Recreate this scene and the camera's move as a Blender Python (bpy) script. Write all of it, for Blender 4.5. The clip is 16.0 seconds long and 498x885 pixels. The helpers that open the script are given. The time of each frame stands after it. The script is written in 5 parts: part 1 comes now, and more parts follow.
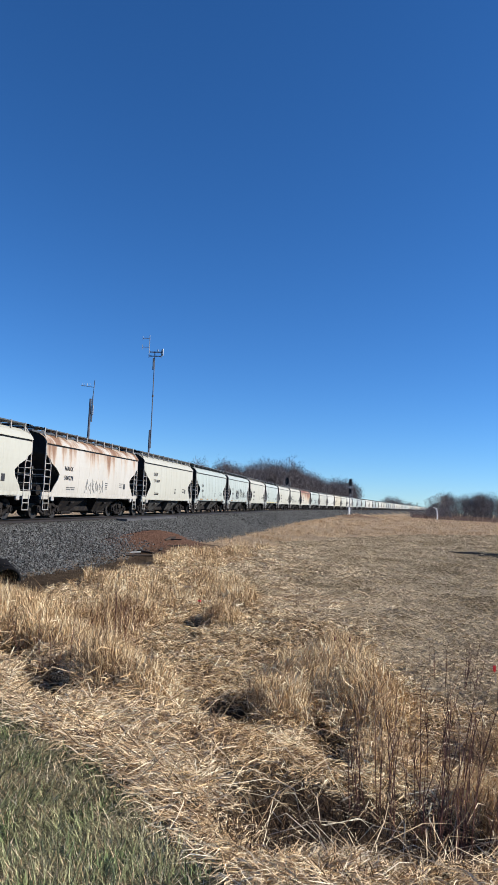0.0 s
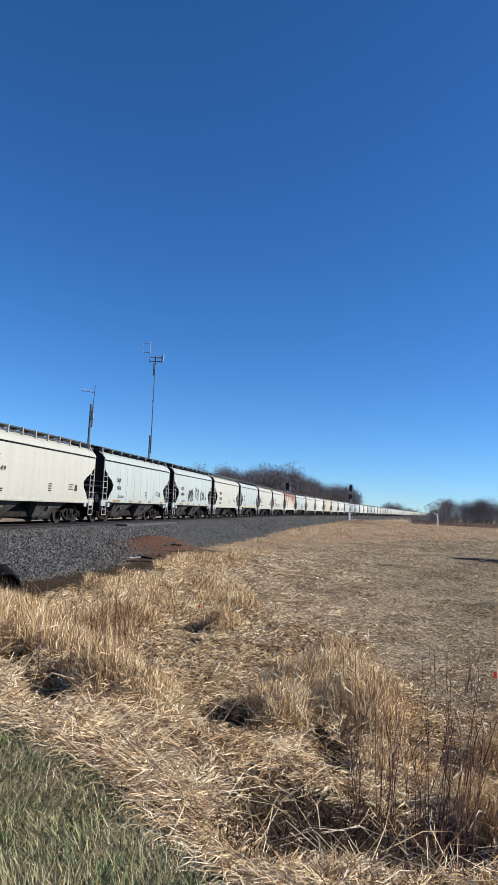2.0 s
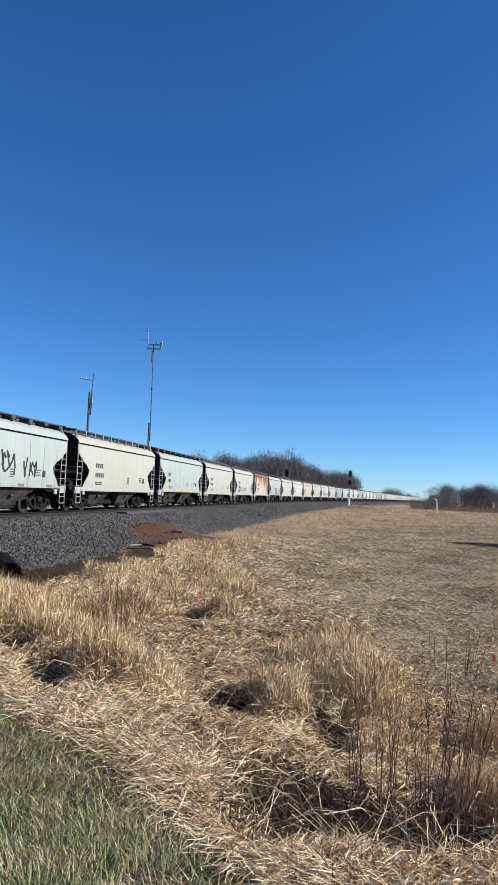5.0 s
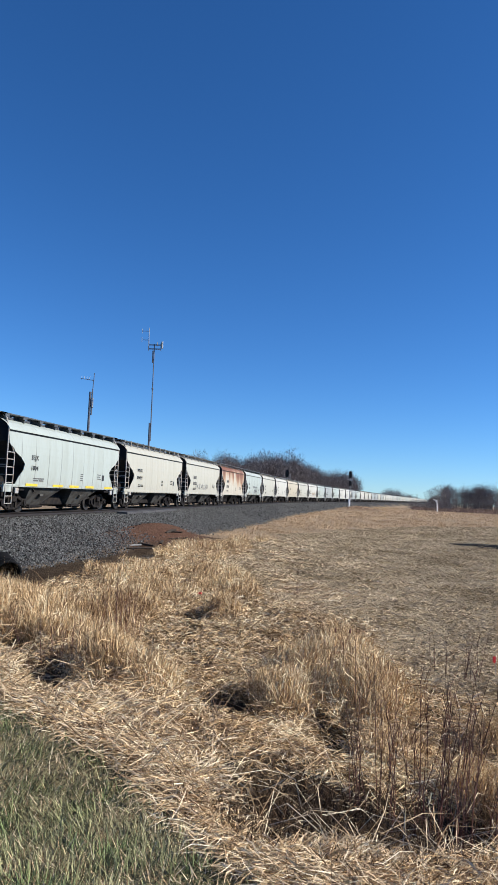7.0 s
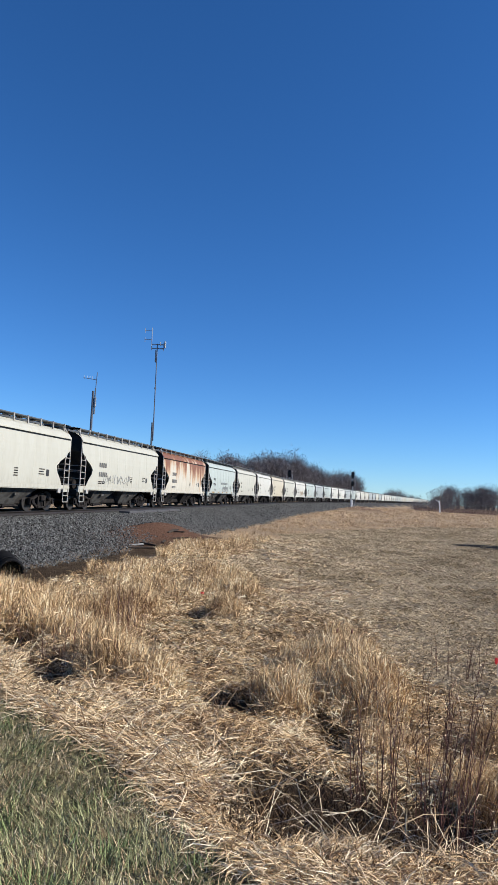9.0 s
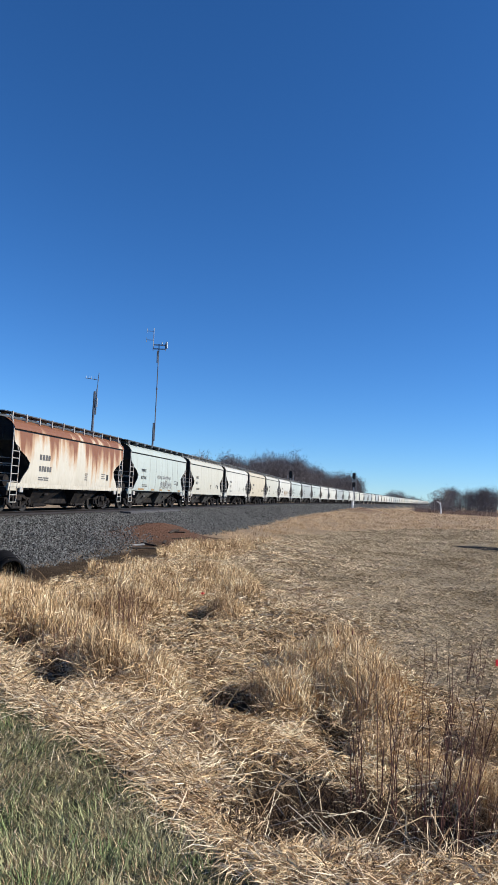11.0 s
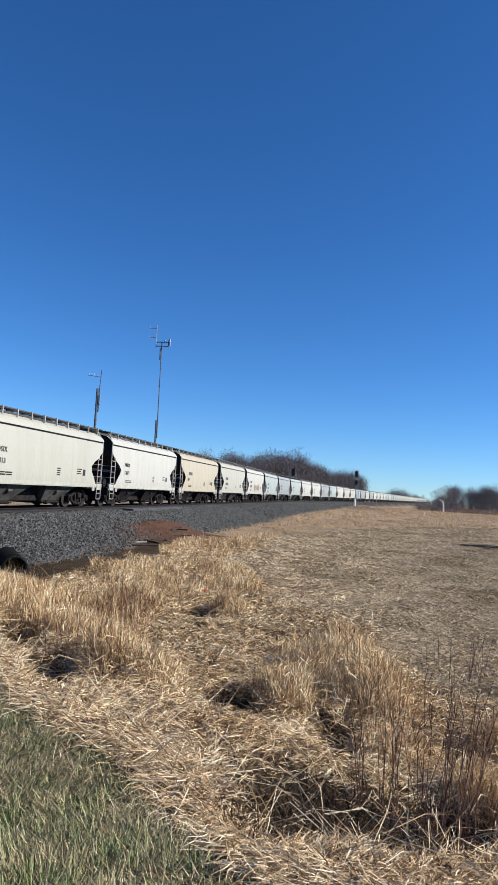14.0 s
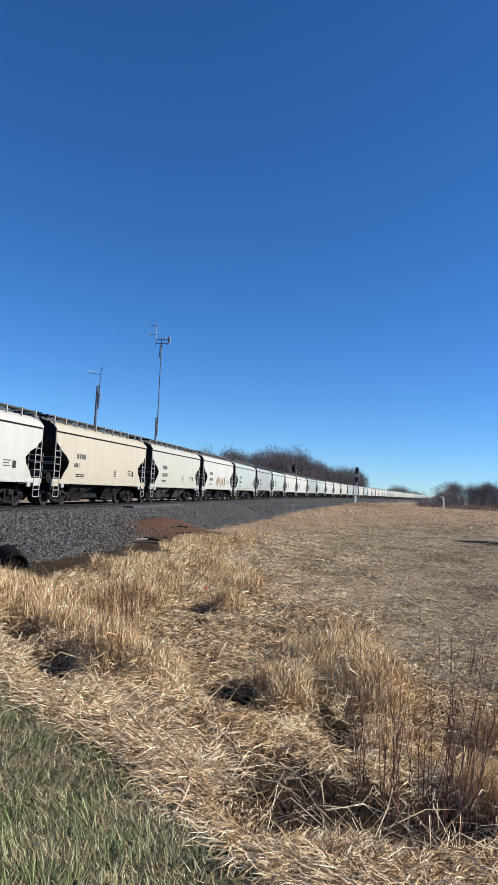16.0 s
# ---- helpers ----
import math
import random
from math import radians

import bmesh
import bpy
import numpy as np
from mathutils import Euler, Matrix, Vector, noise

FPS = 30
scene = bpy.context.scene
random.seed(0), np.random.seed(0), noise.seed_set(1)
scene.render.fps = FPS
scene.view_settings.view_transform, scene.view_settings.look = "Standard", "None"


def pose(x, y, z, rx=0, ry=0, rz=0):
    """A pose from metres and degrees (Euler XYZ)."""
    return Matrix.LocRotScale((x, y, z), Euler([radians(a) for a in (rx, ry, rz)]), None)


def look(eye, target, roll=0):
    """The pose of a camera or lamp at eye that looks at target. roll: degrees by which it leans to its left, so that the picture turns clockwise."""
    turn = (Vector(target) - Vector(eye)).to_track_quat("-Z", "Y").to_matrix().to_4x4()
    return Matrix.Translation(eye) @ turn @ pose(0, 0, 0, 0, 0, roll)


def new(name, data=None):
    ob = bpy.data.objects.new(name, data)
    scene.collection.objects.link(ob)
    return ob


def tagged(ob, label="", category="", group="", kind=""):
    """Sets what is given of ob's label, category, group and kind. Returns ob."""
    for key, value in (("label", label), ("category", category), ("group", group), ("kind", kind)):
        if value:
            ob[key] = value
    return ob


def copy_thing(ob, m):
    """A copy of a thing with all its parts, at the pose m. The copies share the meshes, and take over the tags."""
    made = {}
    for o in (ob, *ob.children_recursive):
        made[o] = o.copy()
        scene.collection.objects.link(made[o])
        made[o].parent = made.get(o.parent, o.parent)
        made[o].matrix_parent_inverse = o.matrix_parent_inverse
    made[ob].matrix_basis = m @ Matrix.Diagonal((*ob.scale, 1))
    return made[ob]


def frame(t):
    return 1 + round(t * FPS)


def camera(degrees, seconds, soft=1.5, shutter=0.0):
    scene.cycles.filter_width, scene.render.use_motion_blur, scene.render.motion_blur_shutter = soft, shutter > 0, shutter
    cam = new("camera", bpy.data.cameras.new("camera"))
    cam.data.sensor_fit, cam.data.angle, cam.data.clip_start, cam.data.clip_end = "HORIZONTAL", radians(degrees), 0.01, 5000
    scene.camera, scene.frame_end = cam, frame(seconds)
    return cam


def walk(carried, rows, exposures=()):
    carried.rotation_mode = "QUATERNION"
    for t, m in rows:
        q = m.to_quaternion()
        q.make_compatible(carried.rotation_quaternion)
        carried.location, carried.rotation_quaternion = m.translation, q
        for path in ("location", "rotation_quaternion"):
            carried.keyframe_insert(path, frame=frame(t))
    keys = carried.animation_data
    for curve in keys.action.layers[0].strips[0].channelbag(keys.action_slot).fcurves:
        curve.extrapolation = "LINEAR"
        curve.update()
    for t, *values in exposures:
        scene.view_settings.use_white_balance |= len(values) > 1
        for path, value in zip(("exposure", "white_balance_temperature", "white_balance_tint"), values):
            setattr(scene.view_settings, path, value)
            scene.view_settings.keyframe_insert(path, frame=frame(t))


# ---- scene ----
# Camera: held by hand beside a railway, almost still.
EYE = 1.6
cam = camera(41.555, 16.0, soft=1.0)
PATH = [
    (0, pose(0, 0, EYE, 95.153, -3.059, -0.276)),
    (0.5, pose(0, 0, EYE, 95.207, -3.098, -0.215)),
    (1, pose(0, 0, EYE, 95.331, -3.230, -0.183)),
    (1.5, pose(0, 0, EYE, 95.525, -3.196, -0.192)),
    (2, pose(0, 0, EYE, 95.626, -3.144, -0.255)),
    (2.5, pose(0, 0, EYE, 95.582, -3.025, -0.343)),
    (3, pose(0, 0, EYE, 95.330, -2.819, -0.366)),
    (3.5, pose(0, 0, EYE, 95.000, -2.726, -0.340)),
    (4, pose(0, 0, EYE, 94.727, -2.681, -0.288)),
    (6.5, pose(0, 0, EYE, 94.403, -2.711, -0.272)),
    (7, pose(0, 0, EYE, 94.509, -2.875, -0.263)),
    (7.5, pose(0, 0, EYE, 94.642, -2.961, -0.226)),
    (8, pose(0, 0, EYE, 94.693, -2.982, -0.172)),
    (8.5, pose(0, 0, EYE, 94.600, -3.048, -0.106)),
    (9, pose(0, 0, EYE, 94.492, -3.116, -0.060)),
    (11.5, pose(0, 0, EYE, 94.558, -3.365, 0.051)),
    (12, pose(0, 0, EYE, 94.371, -3.348, 0.104)),
    (12.5, pose(0, 0, EYE, 94.245, -3.372, 0.109)),
    (13, pose(0, 0, EYE, 94.226, -3.408, 0.123)),
    (13.5, pose(0, 0, EYE, 94.266, -3.481, 0.167)),
    (14, pose(0, 0, EYE, 94.330, -3.525, 0.242)),
    (14.5, pose(0, 0, EYE, 94.360, -3.553, 0.304)),
    (15, pose(0, 0, EYE, 94.338, -3.501, 0.328)),
    (15.5, pose(0, 0, EYE, 94.206, -3.414, 0.324)),
    (16, pose(0, 0, EYE, 94.064, -3.346, 0.275)),
]
walk(cam, PATH)

# Daylight: clear spring sky and one sun behind and to the side.
SUN_AZ, SUN_EL = 93.0, 30.0
world = bpy.data.worlds.new("sky")
scene.world = world
world.use_nodes = True
wn = world.node_tree.nodes
sky = wn.new("ShaderNodeTexSky")
sky.sky_type, sky.sun_disc = "NISHITA", False
sky.sun_elevation, sky.sun_rotation = radians(SUN_EL), radians(SUN_AZ)
sky.altitude, sky.air_density, sky.dust_density, sky.ozone_density = 2000, 1.0, 0.0, 3.0
wn["Background"].inputs["Strength"].default_value = 0.0965
tone = wn.new("ShaderNodeHueSaturation")
tone.inputs["Saturation"].default_value = 1.09
tint = wn.new("ShaderNodeMix")
tint.data_type, tint.blend_type = "RGBA", "MULTIPLY"
tint.inputs[0].default_value, tint.inputs[7].default_value = 1.0, (0.64, 0.875, 1.175, 1)
world.node_tree.links.new(sky.outputs[0], tint.inputs[6])
world.node_tree.links.new(tint.outputs[2], tone.inputs["Color"])
world.node_tree.links.new(tone.outputs[0], wn["Background"].inputs["Color"])
sun_data = bpy.data.lights.new("sun", "SUN")
sun_data.energy, sun_data.angle, sun_data.color = 5.0, radians(0.53), (1.0, 0.935, 0.84)
sun = new("sun", sun_data)
to_sun = Vector((math.sin(radians(SUN_AZ)) * math.cos(radians(SUN_EL)), math.cos(radians(SUN_AZ)) * math.cos(radians(SUN_EL)), math.sin(radians(SUN_EL))))
sun.matrix_world = look(to_sun * 60, (0, 0, 0))
scene.view_settings.exposure = 0.4

# ---- materials ----
def material(name, base, rough=0.7, metal=0.0, var=0.25, scale=4.0, bump=0.0, bump_scale=40.0, second=None, amount=0.5, island=0.0, random_ob=0.0, stretch=None):
    """A procedural surface: base colour, a second colour in patches, fine grain, relief."""
    m = bpy.data.materials.new(name)
    m.use_nodes = True
    nt = m.node_tree
    n, l = nt.nodes, nt.links
    b = n["Principled BSDF"]
    b.inputs["Roughness"].default_value, b.inputs["Metallic"].default_value = rough, metal
    co = n.new("ShaderNodeTexCoord")
    vec = co.outputs["Object"]
    if stretch:
        mp = n.new("ShaderNodeMapping")
        mp.inputs["Scale"].default_value = stretch
        l.new(vec, mp.inputs["Vector"])
        vec = mp.outputs[0]
    big = n.new("ShaderNodeTexNoise")
    big.inputs["Scale"].default_value, big.inputs["Detail"].default_value = scale, 5
    l.new(vec, big.inputs["Vector"])
    fine = n.new("ShaderNodeTexNoise")
    fine.inputs["Scale"].default_value, fine.inputs["Detail"].default_value = scale * 9, 3
    l.new(vec, fine.inputs["Vector"])
    ramp = n.new("ShaderNodeMapRange")
    ramp.inputs["From Min"].default_value, ramp.inputs["From Max"].default_value = 0.62 - amount * 0.4, 0.78 - amount * 0.4
    l.new(big.outputs["Fac"], ramp.inputs["Value"])
    mix = n.new("ShaderNodeMix")
    mix.data_type = "RGBA"
    mix.inputs[6].default_value = (*base, 1)
    mix.inputs[7].default_value = (*(second or [c * (1 - var) for c in base]), 1)
    l.new(ramp.outputs[0], mix.inputs[0])
    hsv = n.new("ShaderNodeHueSaturation")
    l.new(mix.outputs[2], hsv.inputs["Color"])
    val = n.new("ShaderNodeMapRange")
    val.inputs["To Min"].default_value, val.inputs["To Max"].default_value = 1 - var, 1 + var
    l.new(fine.outputs["Fac"], val.inputs["Value"])
    out = val.outputs[0]
    for amt, socket in ((island, "island"), (random_ob, "object")):
        if amt:
            src = n.new("ShaderNodeNewGeometry").outputs["Random Per Island"] if socket == "island" else n.new("ShaderNodeObjectInfo").outputs["Random"]
            r = n.new("ShaderNodeMapRange")
            r.inputs["To Min"].default_value, r.inputs["To Max"].default_value = 1 - amt, 1 + amt
            l.new(src, r.inputs["Value"])
            mul = n.new("ShaderNodeMath")
            mul.operation = "MULTIPLY"
            l.new(out, mul.inputs[0]), l.new(r.outputs[0], mul.inputs[1])
            out = mul.outputs[0]
    l.new(out, hsv.inputs["Value"])
    l.new(hsv.outputs[0], b.inputs["Base Color"])
    if bump:
        bn = n.new("ShaderNodeTexNoise")
        bn.inputs["Scale"].default_value, bn.inputs["Detail"].default_value = bump_scale, 4
        l.new(vec, bn.inputs["Vector"])
        bp = n.new("ShaderNodeBump")
        bp.inputs["Strength"].default_value, bp.inputs["Distance"].default_value = bump, 0.02
        l.new(bn.outputs["Fac"], bp.inputs["Height"])
        l.new(bp.outputs[0], b.inputs["Normal"])
    return m


def car_paint(name, base, seams=0.0, rust=0.0, top_rust=0.0, dirt=0.3, rust_col=(0.24, 0.085, 0.035)):
    """Weathered tank paint: dirt streaks running down, rust from the eaves, grime along the sill."""
    m = bpy.data.materials.new(name)
    m.use_nodes = True
    nt = m.node_tree
    n, l = nt.nodes, nt.links
    b = n["Principled BSDF"]
    b.inputs["Roughness"].default_value = 0.55
    co = n.new("ShaderNodeTexCoord")
    info = n.new("ShaderNodeObjectInfo")
    shift = n.new("ShaderNodeVectorMath")
    shift.operation = "MULTIPLY_ADD"
    shift.inputs[1].default_value = (1, 1, 1)
    comb = n.new("ShaderNodeCombineXYZ")
    mul = n.new("ShaderNodeMath")
    mul.operation = "MULTIPLY"
    mul.inputs[1].default_value = 90.0
    l.new(info.outputs["Random"], mul.inputs[0])
    l.new(mul.outputs[0], comb.inputs[0])
    l.new(co.outputs["Object"], shift.inputs[0]), l.new(comb.outputs[0], shift.inputs[2])
    sep = n.new("ShaderNodeSeparateXYZ")
    l.new(co.outputs["Object"], sep.inputs[0])

    def tex(scale, stretch, detail=5):
        mp = n.new("ShaderNodeMapping")
        mp.inputs["Scale"].default_value = stretch
        l.new(shift.outputs[0], mp.inputs["Vector"])
        t = n.new("ShaderNodeTexNoise")
        t.inputs["Scale"].default_value, t.inputs["Detail"].default_value = scale, detail
        l.new(mp.outputs[0], t.inputs["Vector"])
        return t.outputs["Fac"]

    def ranged(src, a, c, d=0.0, e=1.0):
        r = n.new("ShaderNodeMapRange")
        for k, v in zip((1, 2, 3, 4), (a, c, d, e)):
            r.inputs[k].default_value = v
        l.new(src, r.inputs[0])
        return r.outputs[0]

    def math_node(op, x, y):
        k = n.new("ShaderNodeMath")
        k.operation = op
        for i, s in enumerate((x, y)):
            if isinstance(s, (int, float)):
                k.inputs[i].default_value = s
            else:
                l.new(s, k.inputs[i])
        return k.outputs[0]

    def mixed(fac, x, y):
        k = n.new("ShaderNodeMix")
        k.data_type = "RGBA"
        l.new(fac, k.inputs[0])
        for i, s in ((6, x), (7, y)):
            if isinstance(s, tuple):
                k.inputs[i].default_value = (*s, 1)
            else:
                l.new(s, k.inputs[i])
        return k.outputs[2]

    streak = tex(1.0, (2.2, 1.0, 0.25))
    fine = tex(5.0, (1.6, 1.0, 0.6))
    blot = tex(0.8, (1, 1, 1))
    col = mixed(ranged(streak, 0.42, 0.75, 0, dirt), base, tuple(c * f for c, f in zip(base, (0.62, 0.58, 0.5))))
    col = mixed(ranged(fine, 0.45, 0.75, 0, dirt * 0.8), col, tuple(c * f for c, f in zip(base, (0.72, 0.68, 0.6))))
    low = math_node("MULTIPLY", ranged(sep.outputs[2], 1.75, 1.0, 0, 1), ranged(fine, 0.35, 0.65, 0, 0.75 * dirt + 0.1))
    col = mixed(low, col, (0.20, 0.165, 0.12))
    if top_rust or rust:
        down = ranged(sep.outputs[2], top_rust - 2.0, top_rust + 1.0, -1.0, 0.5)
        drip = math_node("ADD", math_node("MULTIPLY", tex(1.0, (0.75, 1.0, 0.10), 2), 2.0), math_node("MULTIPLY", tex(1.0, (2.6, 1.0, 0.13), 3), 2.0))
        edge = math_node("ADD", math_node("ADD", drip, math_node("MULTIPLY", fine, 0.35)), -2.17)
        stain = ranged(math_node("ADD", edge, down), -0.34, 0.04, 0, 0.35 + 0.4 * rust)
        col = mixed(stain, col, (0.40, 0.215, 0.085))
        fac = ranged(math_node("ADD", edge, down), -0.06, 0.30, 0, 0.92)
        rc = mixed(fine, rust_col, tuple(min(1, c * 1.6) for c in rust_col))
        col = mixed(fac, col, rc)
    if seams:
        gap = math_node("PINGPONG", math_node("ADD", sep.outputs[0], 12.0), 0.6)
        run = math_node("MULTIPLY", ranged(gap, 0.018, 0.04, 1, 0), ranged(tex(1.0, (0.9, 1.0, 0.5), 2), 0.38, 0.62, 0.15, seams))
        col = mixed(math_node("MULTIPLY", run, ranged(sep.outputs[2], 3.3, 2.7, 0.1, 1)), col, (0.10, 0.10, 0.095))
    spots = ranged(math_node("MULTIPLY", tex(5.0, (1, 1, 0.7), 8), blot), 0.44, 0.49, 0, 0.6)
    col = mixed(spots, col, (0.24, 0.10, 0.045))
    l.new(col, b.inputs["Base Color"])
    bp = n.new("ShaderNodeBump")
    bp.inputs["Strength"].default_value, bp.inputs["Distance"].default_value = 0.25, 0.03
    l.new(tex(1.6, (1, 1, 0.6), 3), bp.inputs["Height"])
    l.new(bp.outputs[0], b.inputs["Normal"])
    return m


PAINT = {
    "white": car_paint("paint_white", (0.48, 0.48, 0.435), dirt=0.26),
    "cream": car_paint("paint_cream", (0.43, 0.428, 0.368), dirt=0.22),
    "tan": car_paint("paint_tan", (0.45, 0.41, 0.315), dirt=0.2),
    "pale_blue": car_paint("paint_pale_blue", (0.375, 0.425, 0.40), seams=0.75, dirt=0.3),
    "grey": car_paint("paint_grey", (0.30, 0.33, 0.325), seams=0.4, dirt=0.26),
    "stained": car_paint("paint_stained", (0.47, 0.45, 0.405), rust=0.1, top_rust=3.5, dirt=0.22, rust_col=(0.15, 0.075, 0.036)),
    "rusty": car_paint("paint_rusty", (0.50, 0.475, 0.40), rust=0.9, top_rust=2.8, dirt=0.3, rust_col=(0.125, 0.043, 0.018)),
}
LADDER = material("ladder_paint", (0.36, 0.36, 0.345), 0.6, var=0.25, scale=6, second=(0.30, 0.22, 0.15), amount=0.35)
# white end sheets coloured near black, for the shade between the wagons
SHADED_END = material("end_sheet_shade", (0.035, 0.037, 0.042), 0.7, var=0.4, scale=2.2, second=(0.06, 0.055, 0.048), amount=0.45)
BAY = material("hopper_steel", (0.085, 0.084, 0.08), 0.75, var=0.3, scale=2.5, second=(0.05, 0.047, 0.044), amount=0.5)
STEEL = material("grimy_steel", (0.015, 0.014, 0.015), 0.8, 0.0, var=0.4, scale=5, second=(0.03, 0.026, 0.023), amount=0.45)
WHEEL_STEEL = material("wheel_steel", (0.035, 0.032, 0.031), 0.6, 0.3, var=0.3, scale=6)
WALK = material("running_board_steel", (0.12, 0.13, 0.14), 0.55, 0.5, var=0.3, scale=6)
BLACK = material("lettering_black", (0.025, 0.025, 0.027), 0.6, var=0.3, scale=8)
GREY_INK = material("lettering_grey", (0.10, 0.10, 0.10), 0.7, var=0.3, scale=8)
FADED = material("faded_spray_paint", (0.25, 0.26, 0.26), 0.7, var=0.3, scale=8)
YELLOW = material("reflector_yellow", (0.72, 0.52, 0.04), 0.45, var=0.2, scale=6)
RUST_STRIPE = material("reflector_faded", (0.30, 0.185, 0.08), 0.6, var=0.3, scale=6)
RAIL = material("rail_steel", (0.035, 0.028, 0.025), 0.55, 0.5, var=0.3, scale=3)
SLEEPER = material("sleeper_wood", (0.075, 0.06, 0.048), 0.85, var=0.4, scale=6, random_ob=0.25, bump=0.4, stretch=(1, 6, 6))
STONE = material("ballast_stone", (0.118, 0.124, 0.12), 0.85, var=0.35, scale=12, island=0.9, second=(0.085, 0.082, 0.08), amount=0.5)


def straw_material(name, stops, patch=0.5, size=1.1):
    """Dead grass: every blade its own shade between fresh gold, bleached and rotted brown, in drifts."""
    m = bpy.data.materials.new(name)
    m.use_nodes = True
    n, l = m.node_tree.nodes, m.node_tree.links
    b = n["Principled BSDF"]
    b.inputs["Roughness"].default_value = 0.7
    geo = n.new("ShaderNodeNewGeometry")
    co = n.new("ShaderNodeTexCoord")
    drift = n.new("ShaderNodeTexNoise")
    drift.inputs["Scale"].default_value, drift.inputs["Detail"].default_value = size, 4
    l.new(co.outputs["Object"], drift.inputs["Vector"])
    shift = n.new("ShaderNodeMapRange")
    for k, v in zip((1, 2, 3, 4), (0.3, 0.7, -patch / 2, patch / 2)):
        shift.inputs[k].default_value = v
    l.new(drift.outputs["Fac"], shift.inputs[0])
    add = n.new("ShaderNodeMath")
    add.operation = "ADD"
    l.new(geo.outputs["Random Per Island"], add.inputs[0]), l.new(shift.outputs[0], add.inputs[1])
    ramp = n.new("ShaderNodeValToRGB")
    while len(ramp.color_ramp.elements) < len(stops):
        ramp.color_ramp.elements.new(0.5)
    for e, (at_, c) in zip(ramp.color_ramp.elements, stops):
        e.position, e.color = at_, (*c, 1)
    l.new(add.outputs[0], ramp.inputs[0])
    grain = n.new("ShaderNodeTexNoise")
    grain.inputs["Scale"].default_value, grain.inputs["Detail"].default_value = 60, 2
    l.new(co.outputs["Object"], grain.inputs["Vector"])
    val = n.new("ShaderNodeMapRange")
    for k, v in zip((1, 2, 3, 4), (0.3, 0.7, 0.75, 1.2)):
        val.inputs[k].default_value = v
    l.new(grain.outputs["Fac"], val.inputs[0])
    hsv = n.new("ShaderNodeHueSaturation")
    l.new(ramp.outputs[0], hsv.inputs["Color"]), l.new(val.outputs[0], hsv.inputs["Value"])
    l.new(hsv.outputs[0], b.inputs["Base Color"])
    return m


STRAW = straw_material("dry_reed", [(0.0, (0.179, 0.105, 0.056)), (0.25, (0.437, 0.291, 0.151)), (0.6, (0.683, 0.493, 0.274)), (0.85, (0.84, 0.661, 0.414)), (1.0, (0.9, 0.818, 0.571))])
STRAW_PALE = straw_material("bleached_straw", [(0.0, (0.216, 0.132, 0.0734)), (0.25, (0.486, 0.346, 0.2)), (0.6, (0.713, 0.551, 0.351)), (1.0, (0.9, 0.788, 0.572))], 0.4, 1.6)
STUBBLE = straw_material("field_stubble", [(0.0, (0.28, 0.213, 0.129)), (0.35, (0.459, 0.364, 0.23)), (0.7, (0.616, 0.493, 0.319)), (1.0, (0.739, 0.599, 0.414))], 0.8, 0.6)
STRAW_FAR = straw_material("faded_dry_grass", [(0.0, (0.42, 0.275, 0.15)), (0.5, (0.66, 0.465, 0.275)), (1.0, (0.82, 0.63, 0.41))], 0.5, 0.25)
GREEN = material("turf_blades", (0.185, 0.23, 0.10), 0.6, var=0.25, scale=3, island=0.7, second=(0.36, 0.34, 0.19), amount=0.55)
STEM = material("red_brown_stems", (0.15, 0.078, 0.06), 0.75, var=0.3, scale=6, island=0.4)
BARK = material("bare_branches", (0.14, 0.127, 0.134), 0.9, var=0.2, scale=0.08, island=0.15, second=(0.12, 0.106, 0.108), amount=0.5)
TWIG_PALE = material("pale_twigs", (0.27, 0.235, 0.21), 0.9, var=0.3, scale=0.8, island=0.3)
WEED = material("dead_brown_weeds", (0.17, 0.105, 0.085), 0.85, var=0.3, scale=0.1, island=0.4, second=(0.25, 0.165, 0.115), amount=0.5)
LITTER_SHADE = material("leaf_litter_and_shade", (0.085, 0.055, 0.034), 0.9, var=0.3, scale=1.5, island=0.6, second=(0.06, 0.04, 0.024), amount=0.5)
GALV = material("galvanised_steel", (0.33, 0.35, 0.37), 0.45, 0.7, var=0.2, scale=5)
MAST = material("weathered_mast", (0.11, 0.13, 0.165), 0.7, 0.2, var=0.25, scale=3)
SIGNAL_BLACK = material("signal_black", (0.02, 0.02, 0.022), 0.6, var=0.3, scale=4)
CONCRETE = material("pale_concrete", (0.55, 0.53, 0.49), 0.85, var=0.2, scale=4, bump=0.3)
PLASTIC = material("black_corrugated_plastic", (0.012, 0.012, 0.013), 0.8, var=0.3, scale=6)
FLAG = material("pink_red_flag", (0.85, 0.07, 0.075), 0.6, var=0.15, scale=10)
WIRE = material("flag_wire", (0.45, 0.40, 0.36), 0.5, 0.5, var=0.1, scale=10)
WHITE = material("white_paint", (0.78, 0.78, 0.76), 0.6, var=0.12, scale=3)
# black that stands for the shade in a hollow of the field
HOLLOW_SHADE = material("hollow_shade_black", (0.012, 0.011, 0.010), 0.95, var=0.4, scale=2)
for _m in (PLASTIC, STEEL, BAY, SHADED_END, STRAW_FAR, STRAW, STRAW_PALE, LITTER_SHADE, TWIG_PALE, STUBBLE, GREEN, STEM, BARK, STONE, SLEEPER):
    _m.node_tree.nodes["Principled BSDF"].inputs["Specular IOR Level"].default_value = 0.08
HOLLOW_SHADE.node_tree.nodes["Principled BSDF"].inputs["Specular IOR Level"].default_value = 0.05


